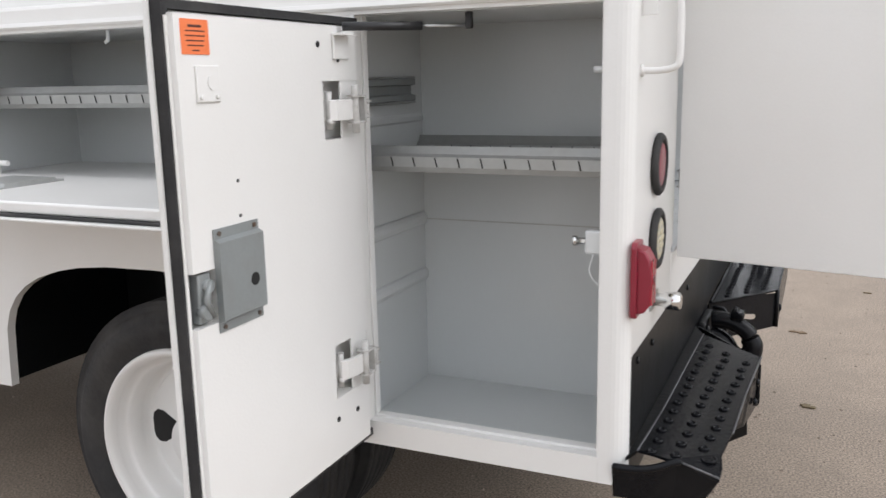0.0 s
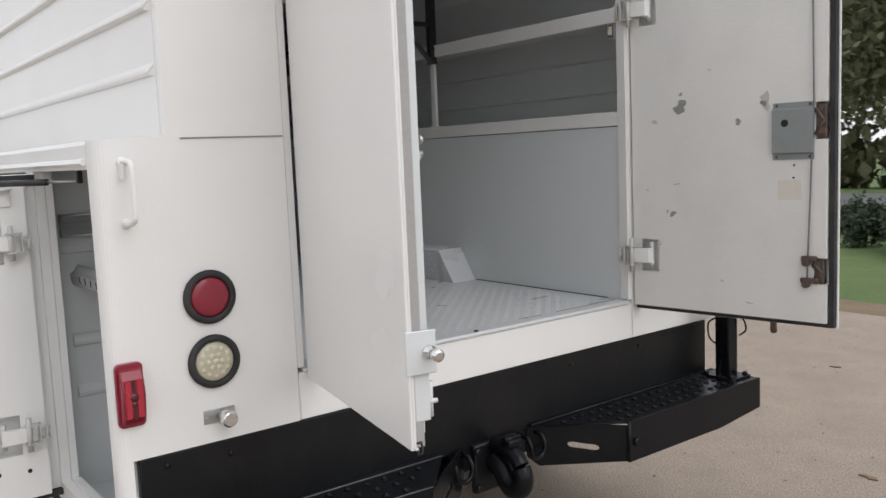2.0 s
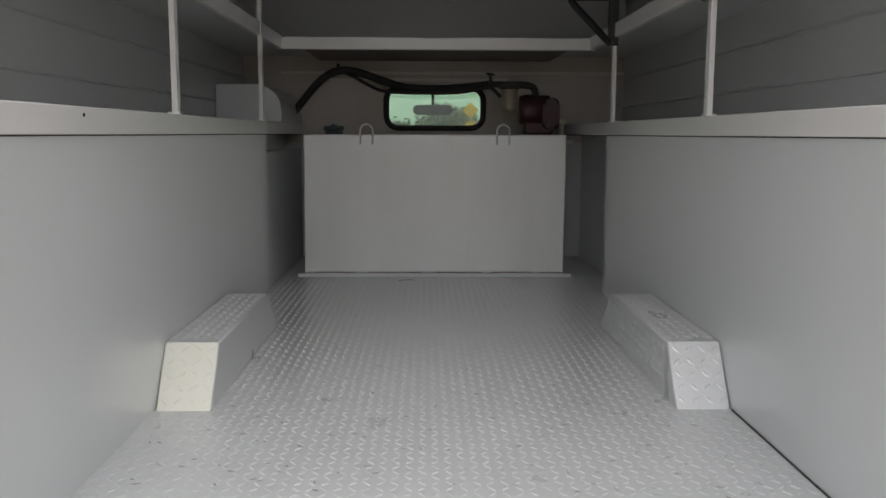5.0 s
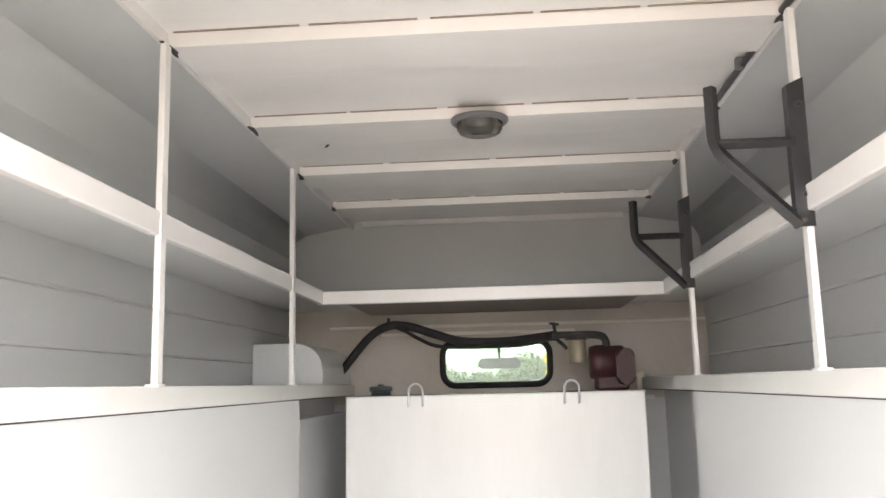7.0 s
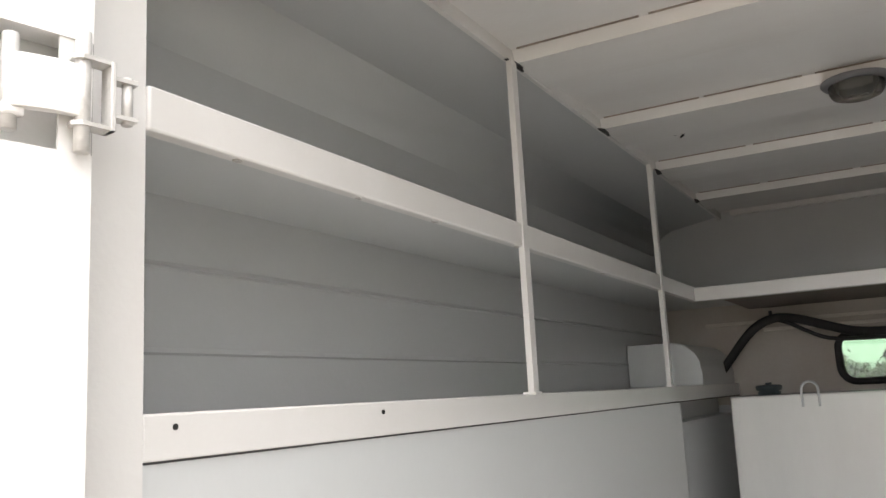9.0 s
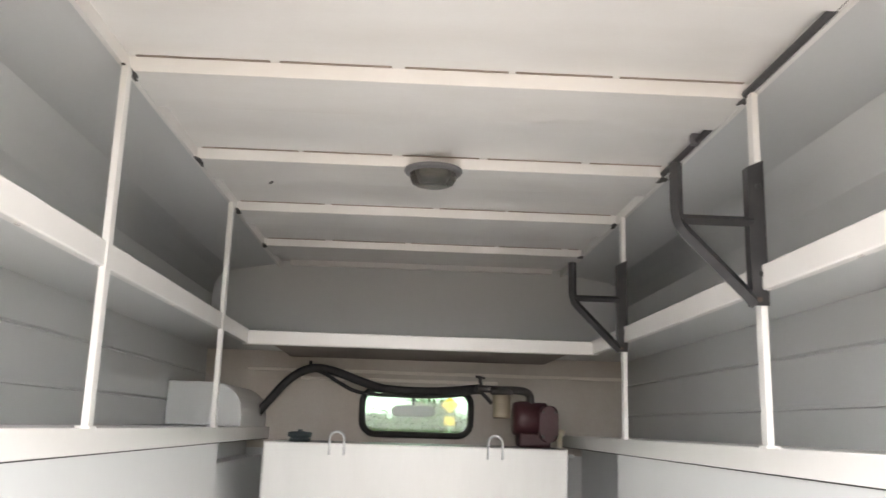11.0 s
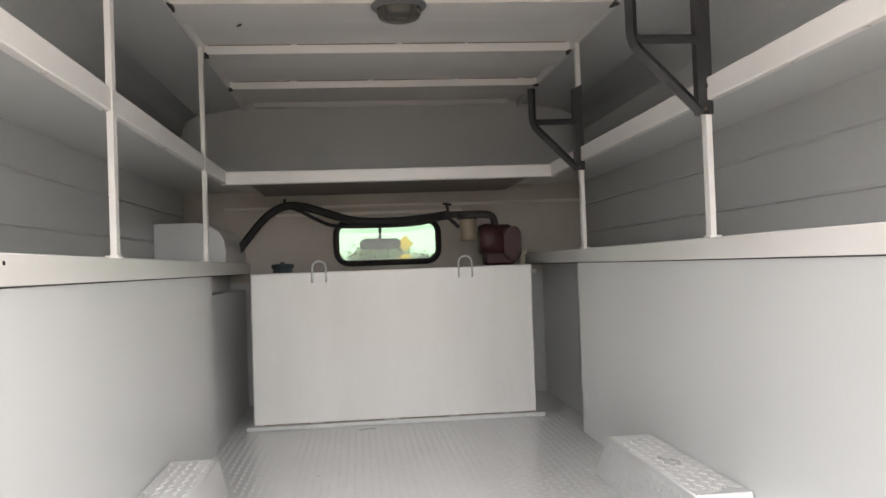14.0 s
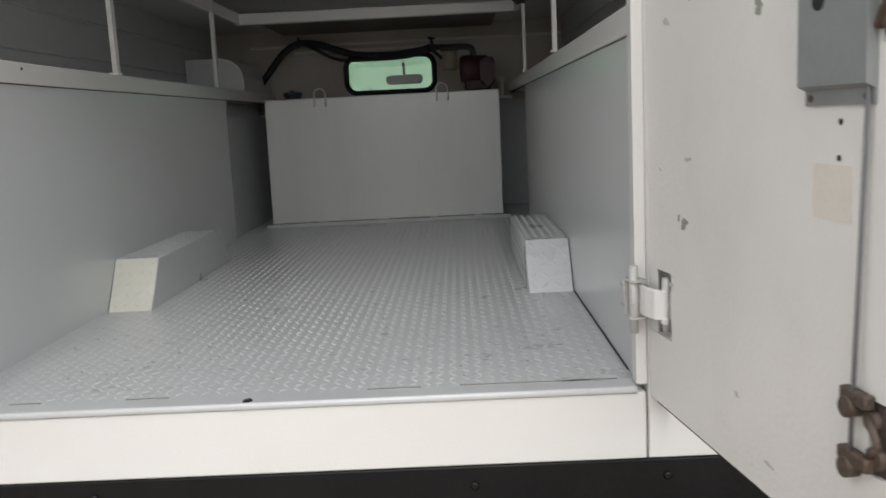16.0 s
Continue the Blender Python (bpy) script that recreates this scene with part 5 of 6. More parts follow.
t = thing("marker_lamp", "red rectangular marker lamp on the rear corner", "marker lamp", (0.0, -1.085, 0.95))
bm = B()
prism(bm, rounded_rect(-1.127, -1.064, 0.875, 1.024, 0.012, 4), "x", 0.0, 0.012, 0.002)
part("base", bm, RED, t)
bm = B()
prism(bm, [(0.010, 0.884), (0.026, 0.888), (0.036, 0.902), (0.038, 0.95), (0.036, 0.990), (0.026, 1.008), (0.010, 1.014)], "y", -1.121, -1.070, 0.004)
part("lens", bm, RED, t, "deep red lens")
for y in (-1.1085, -1.0825):
    bm = B()
    prism(bm, rounded_rect(y - 0.0062, y + 0.0062, 0.902, 0.988, 0.003, 3), "x", 0.0366, 0.0392)
    part("reflector", bm, BRIGHTRED, t, "bright red reflector strip")
bm = B()
prism(bm, rounded_rect(-1.0990, -1.0920, 0.899, 0.990, 0.002, 2), "x", 0.0366, 0.0388)
lathe(bm, [(0.0105, 0.0), (0.0095, 0.003), (0.004, 0.0045)], (0.0372, -1.0955, 0.950), "x", 16)
lathe(bm, [(0.0075, 0.0), (0.0065, 0.002), (0.003, 0.003)], (0.0372, -1.0955, 0.934), "x", 14)
part("core", bm, DARKRED, t, "dark bulb holder behind the lens")

t = thing("door_holdback", "chrome door holdback knob on a small plate", "knob", (0, -0.88, 0.854))
bm = B()
box(bm, 0.0, 0.004, -0.925, -0.845, 0.838, 0.872, 0.001)
part("plate", bm, STEEL, t)
bm = B()
lathe(bm, [(0.014, 0.004), (0.014, 0.022), (0.019, 0.026), (0.020, 0.055), (0.016, 0.060)], (0.0, -0.880, 0.854), "x", 22)
part("knob", bm, CHROME, t)
for y in (-0.918, -0.853):
    part("screw", bolt(B(), (0.004, y, 0.852), "x", 0.004, 0.003), STEEL, t)

t = thing("grab_handle", "white grab handle on the rear panel", "handle", (0, -1.07, 1.4))
bm = B()
tube(bm, smooth_line([(0.0, -1.068, 1.478), (0.035, -1.069, 1.479), (0.062, -1.070, 1.474), (0.069, -1.070, 1.458), (0.070, -1.070, 1.40), (0.069, -1.071, 1.358), (0.060, -1.072, 1.346), (0.034, -1.072, 1.341), (0.0, -1.072, 1.341)], 4), 0.0065, 10)
part("bar", bm, WHITE, t)
for z in (1.478, 1.341):
    bm = B()
    lathe(bm, [(0.012, 0.0), (0.012, 0.004), (0.008, 0.007)], (0.0, -1.070, z), "x", 14)
    part("foot", bm, WHITE, t)
bm = B()
box(bm, 0.0, 0.030, -1.078, -1.074, 1.440, 1.474, 0.001)
part("lug", bm, WHITE, t)


# ---- step bumper ----
stud_mesh = None


def stud_data():
    bm = B()
    lathe(bm, [(0.0120, 0.0), (0.0100, 0.0036), (0.0080, 0.0050), (0.0058, 0.0030), (0.0055, 0.0003)], (0, 0, 0), "z", 10)
    bmesh.ops.recalc_face_normals(bm, faces=bm.faces[:])
    me = bpy.data.meshes.new("stud")
    bm.to_mesh(me)
    bm.free()
    me.materials.append(BLACK)
    return me


def bent_sheet(bm, top, low, thick):
    """A folded strip of plate between an upper and a lower edge line."""
    rows = []
    for a, b in zip(top, low):
        rows.append([bm.verts.new(q) for q in (a, b, (b[0] - thick, b[1] + thick * 0.4, b[2]), (a[0] - thick, a[1] + thick * 0.4, a[2]))])
    for p, q in zip(rows, rows[1:]):
        for k in range(4):
            bm.faces.new((p[k], p[(k + 1) % 4], q[(k + 1) % 4], q[k]))
    bm.faces.new(rows[0][::-1])
    bm.faces.new(rows[-1])


def step_bumper(s, label):
    global stud_mesh
    z = 0.585 if s > 0 else 0.590
    t = thing("step_bumper", label, "bumper", (0.1, s * 0.7, z - 0.13), "rear step bumper")
    if s > 0:
        out = [(0.0, 0.135), (0.197, 0.405), (0.197, 1.145), (0.0, 1.145)]
    else:
        out = [(0.030, -0.228), (0.199, -0.388), (0.191, -0.55), (0.185, -0.69), (0.181, -0.90), (0.170, -1.035), (0.178, -1.075), (0.176, -1.108), (0.136, -1.110), (0.100, -1.113), (0.080, -1.096), (0.048, -1.086), (0.012, -1.078), (0.022, -0.86)]
    bm = B()
    prism(bm, out if s > 0 else out[::-1], "z", z - 0.006, z, 0.0015)
    if s < 0:
        for v in bm.verts:
            if v.co.y < -1.05 and v.co.x > 0.11:
                v.co.z -= 0.022 * min(1.0, (v.co.x - 0.10) / 0.076) * min(1.0, (-v.co.y - 1.05) / 0.055)
            elif v.co.y < -1.09 and v.co.x > 0.09:
                v.co.z += 0.006
    plate = part("tread_plate", bm, BLACK, t)
    bm = B()
    if s > 0:
        prism(bm, [(0.405, 0.452), (0.405, z + 0.004), (1.145, z + 0.004), (1.145, 0.475), (0.895, 0.452)], "x", 0.1975, 0.203, 0.0015)
    else:
        bent_sheet(bm, [(0.200, -0.39, z + 0.001), (0.192, -0.55, z + 0.002), (0.186, -0.69, z + 0.001), (0.182, -0.90, z + 0.001), (0.171, -1.035, z - 0.003)],
                   [(0.192, -0.40, 0.452), (0.176, -0.55, 0.455), (0.118, -0.69, 0.472), (0.070, -0.90, 0.472), (0.070, -1.03, 0.472)], 0.005)
    face = part("face", bm, BLACK, t)
    for zz in (0.515,) if s > 0 else (0.49, 0.545):
        part("bolt", bolt(B(), (0.203 if s > 0 else 0.190 + (zz - 0.49) * 0.08, s * (0.43 if s > 0 else 0.46), zz), "x", 0.014 if s > 0 else 0.010, 0.010), BLACK, face)
    # slanted inner end with a worn slot
    d = math.hypot(0.197, 0.27)
    slot = [(d * 0.55 + 0.052 * math.cos(q), 0.512 + 0.014 * math.sin(q) * (1 + 0.35 * math.cos(2 * q)) - 0.010 * math.cos(q) * (1 if s > 0 else 1)) for q in [2 * math.pi * k / 20 for k in range(20)]]
    rim = []
    for (u, v) in slot:
        du, dv = u - d * 0.55, v - 0.512
        f = min((d * (0.45 if du > 0 else 0.55)) / abs(du) if du else 99, ((0.073 if dv > 0 else 0.058) / abs(dv)) if dv else 99)
        rim.append((d * 0.55 + du * f, 0.512 + dv * f))
    bm = B()
    plate_with_hole(bm, rim, slot, "y", 0.0, 0.006)
    bmesh.ops.transform(bm, matrix=Matrix.Translation((0.0, s * 0.135, 0)) @ Matrix.Rotation(math.atan2(s * 0.27, 0.197), 4, "Z"), verts=bm.verts[:])
    part("slotted_end", bm, BLACK, t)
    bm = B()
    if s > 0:
        prism(bm, [(0.0, 0.50), (0.0, z), (0.2, z), (0.2, 0.475)], "y", 1.141, 1.147)
    else:
        bent_sheet(bm, [(0.172, -1.035, z - 0.008), (0.178, -1.076, z - 0.014), (0.176, -1.106, z - 0.024), (0.136, -1.108, z - 0.012), (0.098, -1.112, z + 0.003), (0.062, -1.128, z - 0.006), (0.025, -1.138, z - 0.011), (-0.02, -1.143, z - 0.011)],
                   [(0.135, -1.01, 0.51), (0.142, -1.055, 0.508), (0.146, -1.088, 0.506), (0.118, -1.093, 0.504), (0.088, -1.096, 0.502), (0.055, -1.110, 0.502), (0.02, -1.120, 0.503), (-0.02, -1.126, 0.505)], 0.005)
    part("outer_end", bm, BLACK, t)
    if s > 0:
        bm = B()
        tube(bm, [(0.1985, 0.402, 0.453), (0.1985, 0.402, z + 0.003)], 0.007, 8)
        part("corner_weld", bm, BLACK, t)
    if s > 0:
        bm = B()
        tube(bm, [(0.004, 0.15, z + 0.002), (0.004, 1.13, z + 0.002)], 0.006, 6)
        part("rear_lip", bm, BLACK, t)
    else:
        bm = B()
        prism(bm, [(-0.002, -0.15), (-0.002, -1.12), (0.012, -1.078), (0.022, -0.86), (0.030, -0.228)], "z", z - 0.008, z - 0.001)
        part("rear_strip", bm, SATIN, t, "plate strip running back to the skirt")
        bm = B()
        tube(bm, smooth_line([(-0.022, -1.143, 0.577), (0.025, -1.138, 0.577), (0.062, -1.127, 0.583), (0.090, -1.116, 0.593), (0.104, -1.110, 0.594)], 4), 0.008, 8)
        part("bent_edge", bm, BLACK, t, "bent and scraped plate edge")
        bm = B()
        lathe(bm, [(0.017, -0.002), (0.016, 0.0015), (0.012, 0.0015), (0.011, -0.002)], (0.150, -1.062, z - 0.003), "z", 16)
        part("hole_rim", bm, BLACK, t)
    if stud_mesh is None:
        stud_mesh = stud_data()
    rnd = random.Random(11 + s)
    for row in range(3):
        y, last = (0.26 + 0.075 * row, 1.06) if s > 0 else ((0.338, 0.394, 0.456)[row], (1.085, 1.085, 1.03)[row])
        while y < last:
            x = 0.045 + 0.055 * row if s > 0 else 0.060 + 0.0555 * row - 0.028 * (y - 0.34) * (1 + 0.35 * row)
            ob = new("stud", stud_mesh)
            ob.parent = plate
            ob.matrix_basis = Matrix.Translation((x - t.location.x + rnd.uniform(-0.003, 0.003), s * y - t.location.y, z - t.location.z)) @ Matrix.Rotation(rnd.uniform(0, 1), 4, "Z")
            y += 0.0445 if s > 0 else 0.0568
    if s < 0:
        for a, b in (((0.031, -0.23, z + 0.001), (0.023, -0.86, z + 0.001)), ((0.023, -0.86, z + 0.001), (0.014, -1.08, z + 0.001)), ((0.2005, -0.392, z + 0.002), (0.1865, -0.69, z + 0.002)), ((0.1865, -0.69, z + 0.002), (0.182, -0.93, z + 0.002)), ((0.1765, -1.106, z - 0.020), (0.104, -1.1135, z + 0.005))):
            part("worn_edge", tube(B(), [a, b], 0.0022, 5), SCRATCH, t, "bare scratched plate edge")
    return t


step_bumper(-1, "black painted step bumper with a bent corner and raised tread studs")
step_bumper(1, "black painted step bumper half with raised tread studs")

t = thing("pintle_hook", "black cast pintle hook between the bumper halves", "hitch", (0.05, -0.02, 0.5))
bm = B()
box(bm, -0.004, 0.022, -0.10, 0.08, 0.43, 0.585, 0.008)
for y in (-0.09, 0.07):
    for z in (0.45, 0.565):
        bolt(bm, (0.022, y, z), "x", 0.012, 0.012)
part("mount_plate", bm, SATIN, t)
bm = B()
tube(bm, smooth_line([(0.02, -0.02, 0.525), (0.062, -0.022, 0.505), (0.088, -0.024, 0.472), (0.118, -0.025, 0.458), (0.146, -0.025, 0.474), (0.154, -0.025, 0.505), (0.144, -0.025, 0.530)], 5), [0.038 - 0.0003 * k for k in range(31)], 12)
part("hook", bm, BLACK, t)
bm = B()
tube(bm, smooth_line([(0.03, -0.022, 0.578), (0.066, -0.022, 0.580), (0.10, -0.023, 0.570), (0.13, -0.024, 0.553), (0.145, -0.025, 0.535)], 5), 0.026, 12)
part("latch_arm", bm, BLACK, t)
bm = B()
box(bm, 0.085, 0.125, -0.05, 0.005, 0.588, 0.612, 0.006)
lathe(bm, [(0.012, -0.03), (0.012, 0.03)], (0.10, -0.02, 0.606), "y", 12)
part("lock_lever", bm, BLACK, t)
for y in (-0.17, 0.13):
    t = thing("safety_loop", "black steel safety-chain loop beside the hitch", "loop", (0.03, y, 0.5), "safety loops")
    bm = B()
    pts = [(0.0, y - 0.03, 0.570), (0.045, y - 0.03, 0.566), (0.057, y - 0.03, 0.545)] + [(0.058, y + 0.03 * math.cos(radians(q)), 0.530 + 0.03 * math.sin(radians(q))) for q in range(180, 361, 30)] + [(0.057, y + 0.03, 0.545), (0.045, y + 0.03, 0.566), (0.0, y + 0.03, 0.570)]
    tube(bm, pts, 0.008, 8)
    part("ring", bm, BLACK, t)

t = thing("hitch_bracket", "dark steel hitch bracket hanging under the bumper", "bracket", (0.0, -0.45, 0.33))
bm = B()
prism(bm, [(-0.10, 0.52), (0.10, 0.56), (0.17, 0.50), (0.175, 0.37), (0.12, 0.335), (-0.10, 0.315)], "y", -0.40, -0.388, 0.003)
box(bm, -0.12, 0.12, -0.47, -0.33, 0.505, 0.515)
part("gusset", bm, SATIN, t)

# upright post on the far bumper end, with an arm behind the door
t = thing("vise_post", "black square steel post bolted to the bumper end", "post", (0.09, 1.10, 0.585))
bm = B()
box(bm, 0.062, 0.122, 1.065, 1.125, 0.585, 0.90, 0.006)
part("tube", bm, BLACK, t)
bm = B()
box(bm, 0.025, 0.165, 1.03, 1.143, 0.585, 0.595, 0.002)
for x in (0.04, 0.148):
    for y in (1.042, 1.13):
        bolt(bm, (x, y, 0.595), "z", 0.010, 0.010)
prism(bm, [(1.04, 0.595), (1.066, 0.595), (1.066, 0.66)], "x", 0.088, 0.096)
part("foot_plate", bm, BLACK, t)
bm = B()
box(bm, 0.07, 0.37, 0.985, 1.105, 0.90, 0.915, 0.003)
part("arm", bm, BLACK, t)
for pts in ([(0.122, 1.11, 0.82), (0.14, 1.135, 0.80), (0.14, 1.15, 0.76), (0.125, 1.13, 0.74)], [(0.065, 1.075, 0.81), (0.045, 1.05, 0.79), (0.055, 1.04, 0.74), (0.06, 1.07, 0.71)]):
    bm = B()
    tube(bm, smooth_line(pts, 4), 0.0035, 6)
    part("wire_clip", bm, BLACK, t)
bm = B()
box(bm, 0.341, 0.361, 0.983, 0.995, 0.815, 0.902, 0.002)
lathe(bm, [(0.012, -0.004), (0.012, 0.004)], (0.351, 0.99, 0.815), "y", 12)
part("strap", bm, RUSTY, t, "rusty hanging strap")

# ---- left rear wheels ----
WX = -1.155  # rear axle


def wheel(yc, label, white):
    t = thing("wheel", label, "wheel", (WX, yc, 0.0), "rear wheels")
    bm = B()
    w = 0.112
    prof = [(0.272, -w + 0.012), (0.30, -w - 0.002), (0.312, -w - 0.006), (0.345, -w - 0.008), (0.348, -w - 0.004), (0.372, -w + 0.008), (0.376, -w + 0.006), (0.390, -w + 0.028)]
    for k, y in enumerate((-0.078, -0.042, -0.006, 0.030, 0.066)):
        prof += [(0.397, y - 0.012), (0.397, y + 0.012), (0.386, y + 0.014), (0.386, y + 0.021)]
    prof += [(0.397, 0.088), (0.390, w - 0.02), (0.378, w - 0.008), (0.345, w + 0.008), (0.30, w + 0.002), (0.272, w - 0.012)]
    lathe(bm, prof, (WX, yc, 0.397), "y", 64, caps=False)
    part("tyre", bm, TYRE, t)
    bm = B()
    s = -1
    rim = [(0.2745, 0.096), (0.2735, 0.110), (0.268, 0.116), (0.260, 0.114), (0.252, 0.104), (0.247, 0.090), (0.2445, 0.070), (0.236, 0.064), (0.229, 0.058), (0.223, 0.022), (0.220, 0.0), (0.214, -0.008), (0.208, -0.010), (0.203, -0.002), (0.200, 0.0), (0.108, 0.0), (0.100, 0.003), (0.088, 0.040), (0.078, 0.066), (0.0001, 0.07)]
    lathe(bm, [(r, -h) for r, h in rim], (WX, yc, 0.397), "y", 64, caps=False)
    # the inner wheel's rim is black: its shade is put into the colour
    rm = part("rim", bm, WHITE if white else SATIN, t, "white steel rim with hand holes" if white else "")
    for k in range(5):
        a = math.radians(72 * k + 270)
        bm = B()
        c = (WX + 0.160 * math.sin(a), 0.397 + 0.160 * math.cos(a))
        pts = []
        for j in range(16):
            q = 2 * math.pi * j / 16
            e = 0.046 * (1 + 0.15 * math.cos(3 * q))
            pts.append((c[0] + e * math.cos(math.pi - q + math.pi / 2 - a), c[1] + e * math.sin(math.pi - q + math.pi / 2 - a)))
        prism(bm, pts, "y", yc - 0.0012, yc + 0.010)
        part("hand_hole", bm, DARK, rm)
    return t


wheel(-0.985, "dual rear wheel with black tyre and white steel rim", True)
wheel(-0.715, "inner dual rear wheel, rim blackened for the shade", False)
t = wheel(0.985, "dual rear wheel on the far side", True)

# ---- cab ahead of the body ----
cab = thing("truck_cab", "white truck cab ahead of the service body", "truck cab", (-4.2, 0, 0.5))
bm = B()
box(bm, -4.55, FRONT - 0.12, -0.98, -0.93, 0.55, 1.45, 0.01)
box(bm, -4.55, FRONT - 0.12, 0.93, 0.98, 0.55, 1.45, 0.01)
box(bm, -4.70, FRONT - 0.12, -0.95, 0.95, 0.50, 0.56)
box(bm, -4.55, FRONT - 0.10, -0.86, 0.86, 2.0, 2.06, 0.02)
for s in (-1, 1):
    prism(bm, [(FRONT - 0.12, 1.44), (FRONT - 0.12, 2.03), (FRONT - 0.24, 2.03), (FRONT - 0.22, 1.44)], "y", *sorted((s * 0.86, s * 0.92)))
    prism(bm, [(-5.0, 1.42), (-4.40, 2.03), (-4.34, 2.03), (-4.92, 1.42)], "y", *sorted((s * 0.86, s * 0.91)))
plate_with_hole(bm, [(-0.9, 0.56), (0.9, 0.56), (0.9, 2.02), (-0.9, 2.02)], [(-0.40, 1.50), (0.40, 1.50), (0.40, 1.86), (-0.40, 1.86)], "x", FRONT - 0.14, FRONT - 0.10)
part("shell", bm, WHITE, cab)
bm = B()
prism(bm, [(-6.0, 0.75), (-6.0, 1.25), (-5.05, 1.40), (-4.70, 1.44), (-4.55, 1.40), (-4.55, 0.75)], "y", -0.95, 0.95, 0.03)
part("hood", bm, WHITE, cab)
bm = B()
prism(bm, [(-5.0, 1.38), (-4.45, 1.47), (-4.45, 1.10), (-4.9, 1.10)], "y", -0.85, 0.85, 0.02)
part("dashboard", bm, CABTRIM, cab)
bm = B()
for y in (-0.42, 0.42):
    box(bm, -4.0, -3.86, y - 0.24, y + 0.24, 0.9, 1.52, 0.05)
    box(bm, -4.4, -3.9, y - 0.24, y + 0.24, 0.75, 0.95, 0.05)
part("seat", bm, CABTRIM, cab)
bm = B()
prism(bm, rounded_rect(-0.130, 0.130, 1.666, 1.730, 0.03, 5), "x", -4.66, -4.62, 0.006)
tube(bm, [(-4.65, 0.0, 1.72), (-4.60, 0.0, 1.81)], 0.010, 8)
part("inside_mirror", bm, RUBBER, cab, "black inside mirror")
bm = B()
for s in (-1, 1):
    box(bm, -4.52, -4.36, min(s * 0.08, s * 0.5), max(s * 0.08, s * 0.5), 1.86, 1.885, 0.008)
part("sun_visor", bm, CABTRIM, cab)
for s in (-1, 1):
    bm = B()
    lathe(bm, [(0.24, -0.11), (0.39, -0.11), (0.405, -0.08), (0.405, 0.08), (0.39, 0.11), (0.24, 0.11)], (-5.3, s * 0.86, 0.405), "y", 40)
    part("wheel", bm, TYRE, cab)
bm = B()
box(bm, -5.9, -3.3, -0.4, 0.4, 0.50, 0.62)
part("frame_rail", bm, SATIN, cab)
bm = B()
prism(bm, [(-4.985, 1.43), (-4.41, 2.02), (-4.405, 2.015), (-4.98, 1.425)], "y", -0.86, 0.86)
ws = part("windscreen", bm, TINT, cab, "green-tinted windscreen")
ws.visible_shadow = False

t = thing("side_mirror", "black framed cab side mirror on a bent tube bracket", "mirror", (-4.6, -1.1, 1.6))
bm = B()
tube(bm, smooth_line([(-4.62, -0.97, 1.40), (-4.62, -1.25, 1.42), (-4.62, -1.325, 1.46), (-4.62, -1.335, 1.55), (-4.62, -1.335, 1.76), (-4.62, -1.315, 1.825), (-4.62, -1.26, 1.842), (-4.62, -1.12, 1.838), (-4.62, -0.88, 1.838)], 4), 0.013, 8)
tube(bm, [(-4.60, -1.115, 1.835), (-4.60, -1.03, 1.66), (-4.60, -0.97, 1.53)], 0.012, 8)
part("bracket", bm, BLACK, t)
bm = B()
tube(bm, [(-4.62, -1.06, 1.838), (-4.62, -0.92, 1.838)], 0.024, 10)
part("sleeve", bm, RUBBER, t)
bm = B()
prism(bm, rounded_rect(-1.285, -1.10, 1.46, 1.815, 0.03, 4), "x", -4.66, -4.60, 0.006)
part("housing", bm, RUBBER, t)
bm = B()
prism(bm, rounded_rect(-1.275, -1.11, 1.47, 1.805, 0.025, 4), "x", -4.600, -4.597)
for v in bm.verts:
    v.co.x += (v.co.z - 1.47) * 0.06
part("mirror_glass", bm, MIRROR, t, "mirror glass")


# ---- surroundings ----
def leaf_crown(name, centre, radius, n, size, seed, flat=0.8):
    """Many small leaf quads in clumps with an uneven outline."""
    rng = np.random.RandomState(seed)
    clumps = []
    for _ in range(26):
        d = rng.normal(size=3)
        d /= np.linalg.norm(d)
        clumps.append(d * radius * rng.uniform(0.35, 1.0) * np.array([1, 1, flat]))
    clumps = np.array(clumps)
    c = clumps[rng.randint(0, len(clumps), n)] + rng.normal(scale=radius * 0.2, size=(n, 3))
    a = rng.normal(size=(n, 3))
    a /= np.linalg.norm(a, axis=1)[:, None]
    b = np.cross(a, rng.normal(size=(n, 3)))
    b /= np.linalg.norm(b, axis=1)[:, None]
    s = size * rng.uniform(0.6, 1.4, size=(n, 1))
    c = c + np.array(centre)
    v = np.stack([c - a * s, c - b * s * 0.55, c + a * s, c + b * s * 0.55], 1).reshape(-1, 3)
    f = np.arange(4 * n).reshape(-1, 4)
    me = bpy.data.meshes.new(name)
    me.from_pydata(v.tolist(), [], f.tolist())
    return me


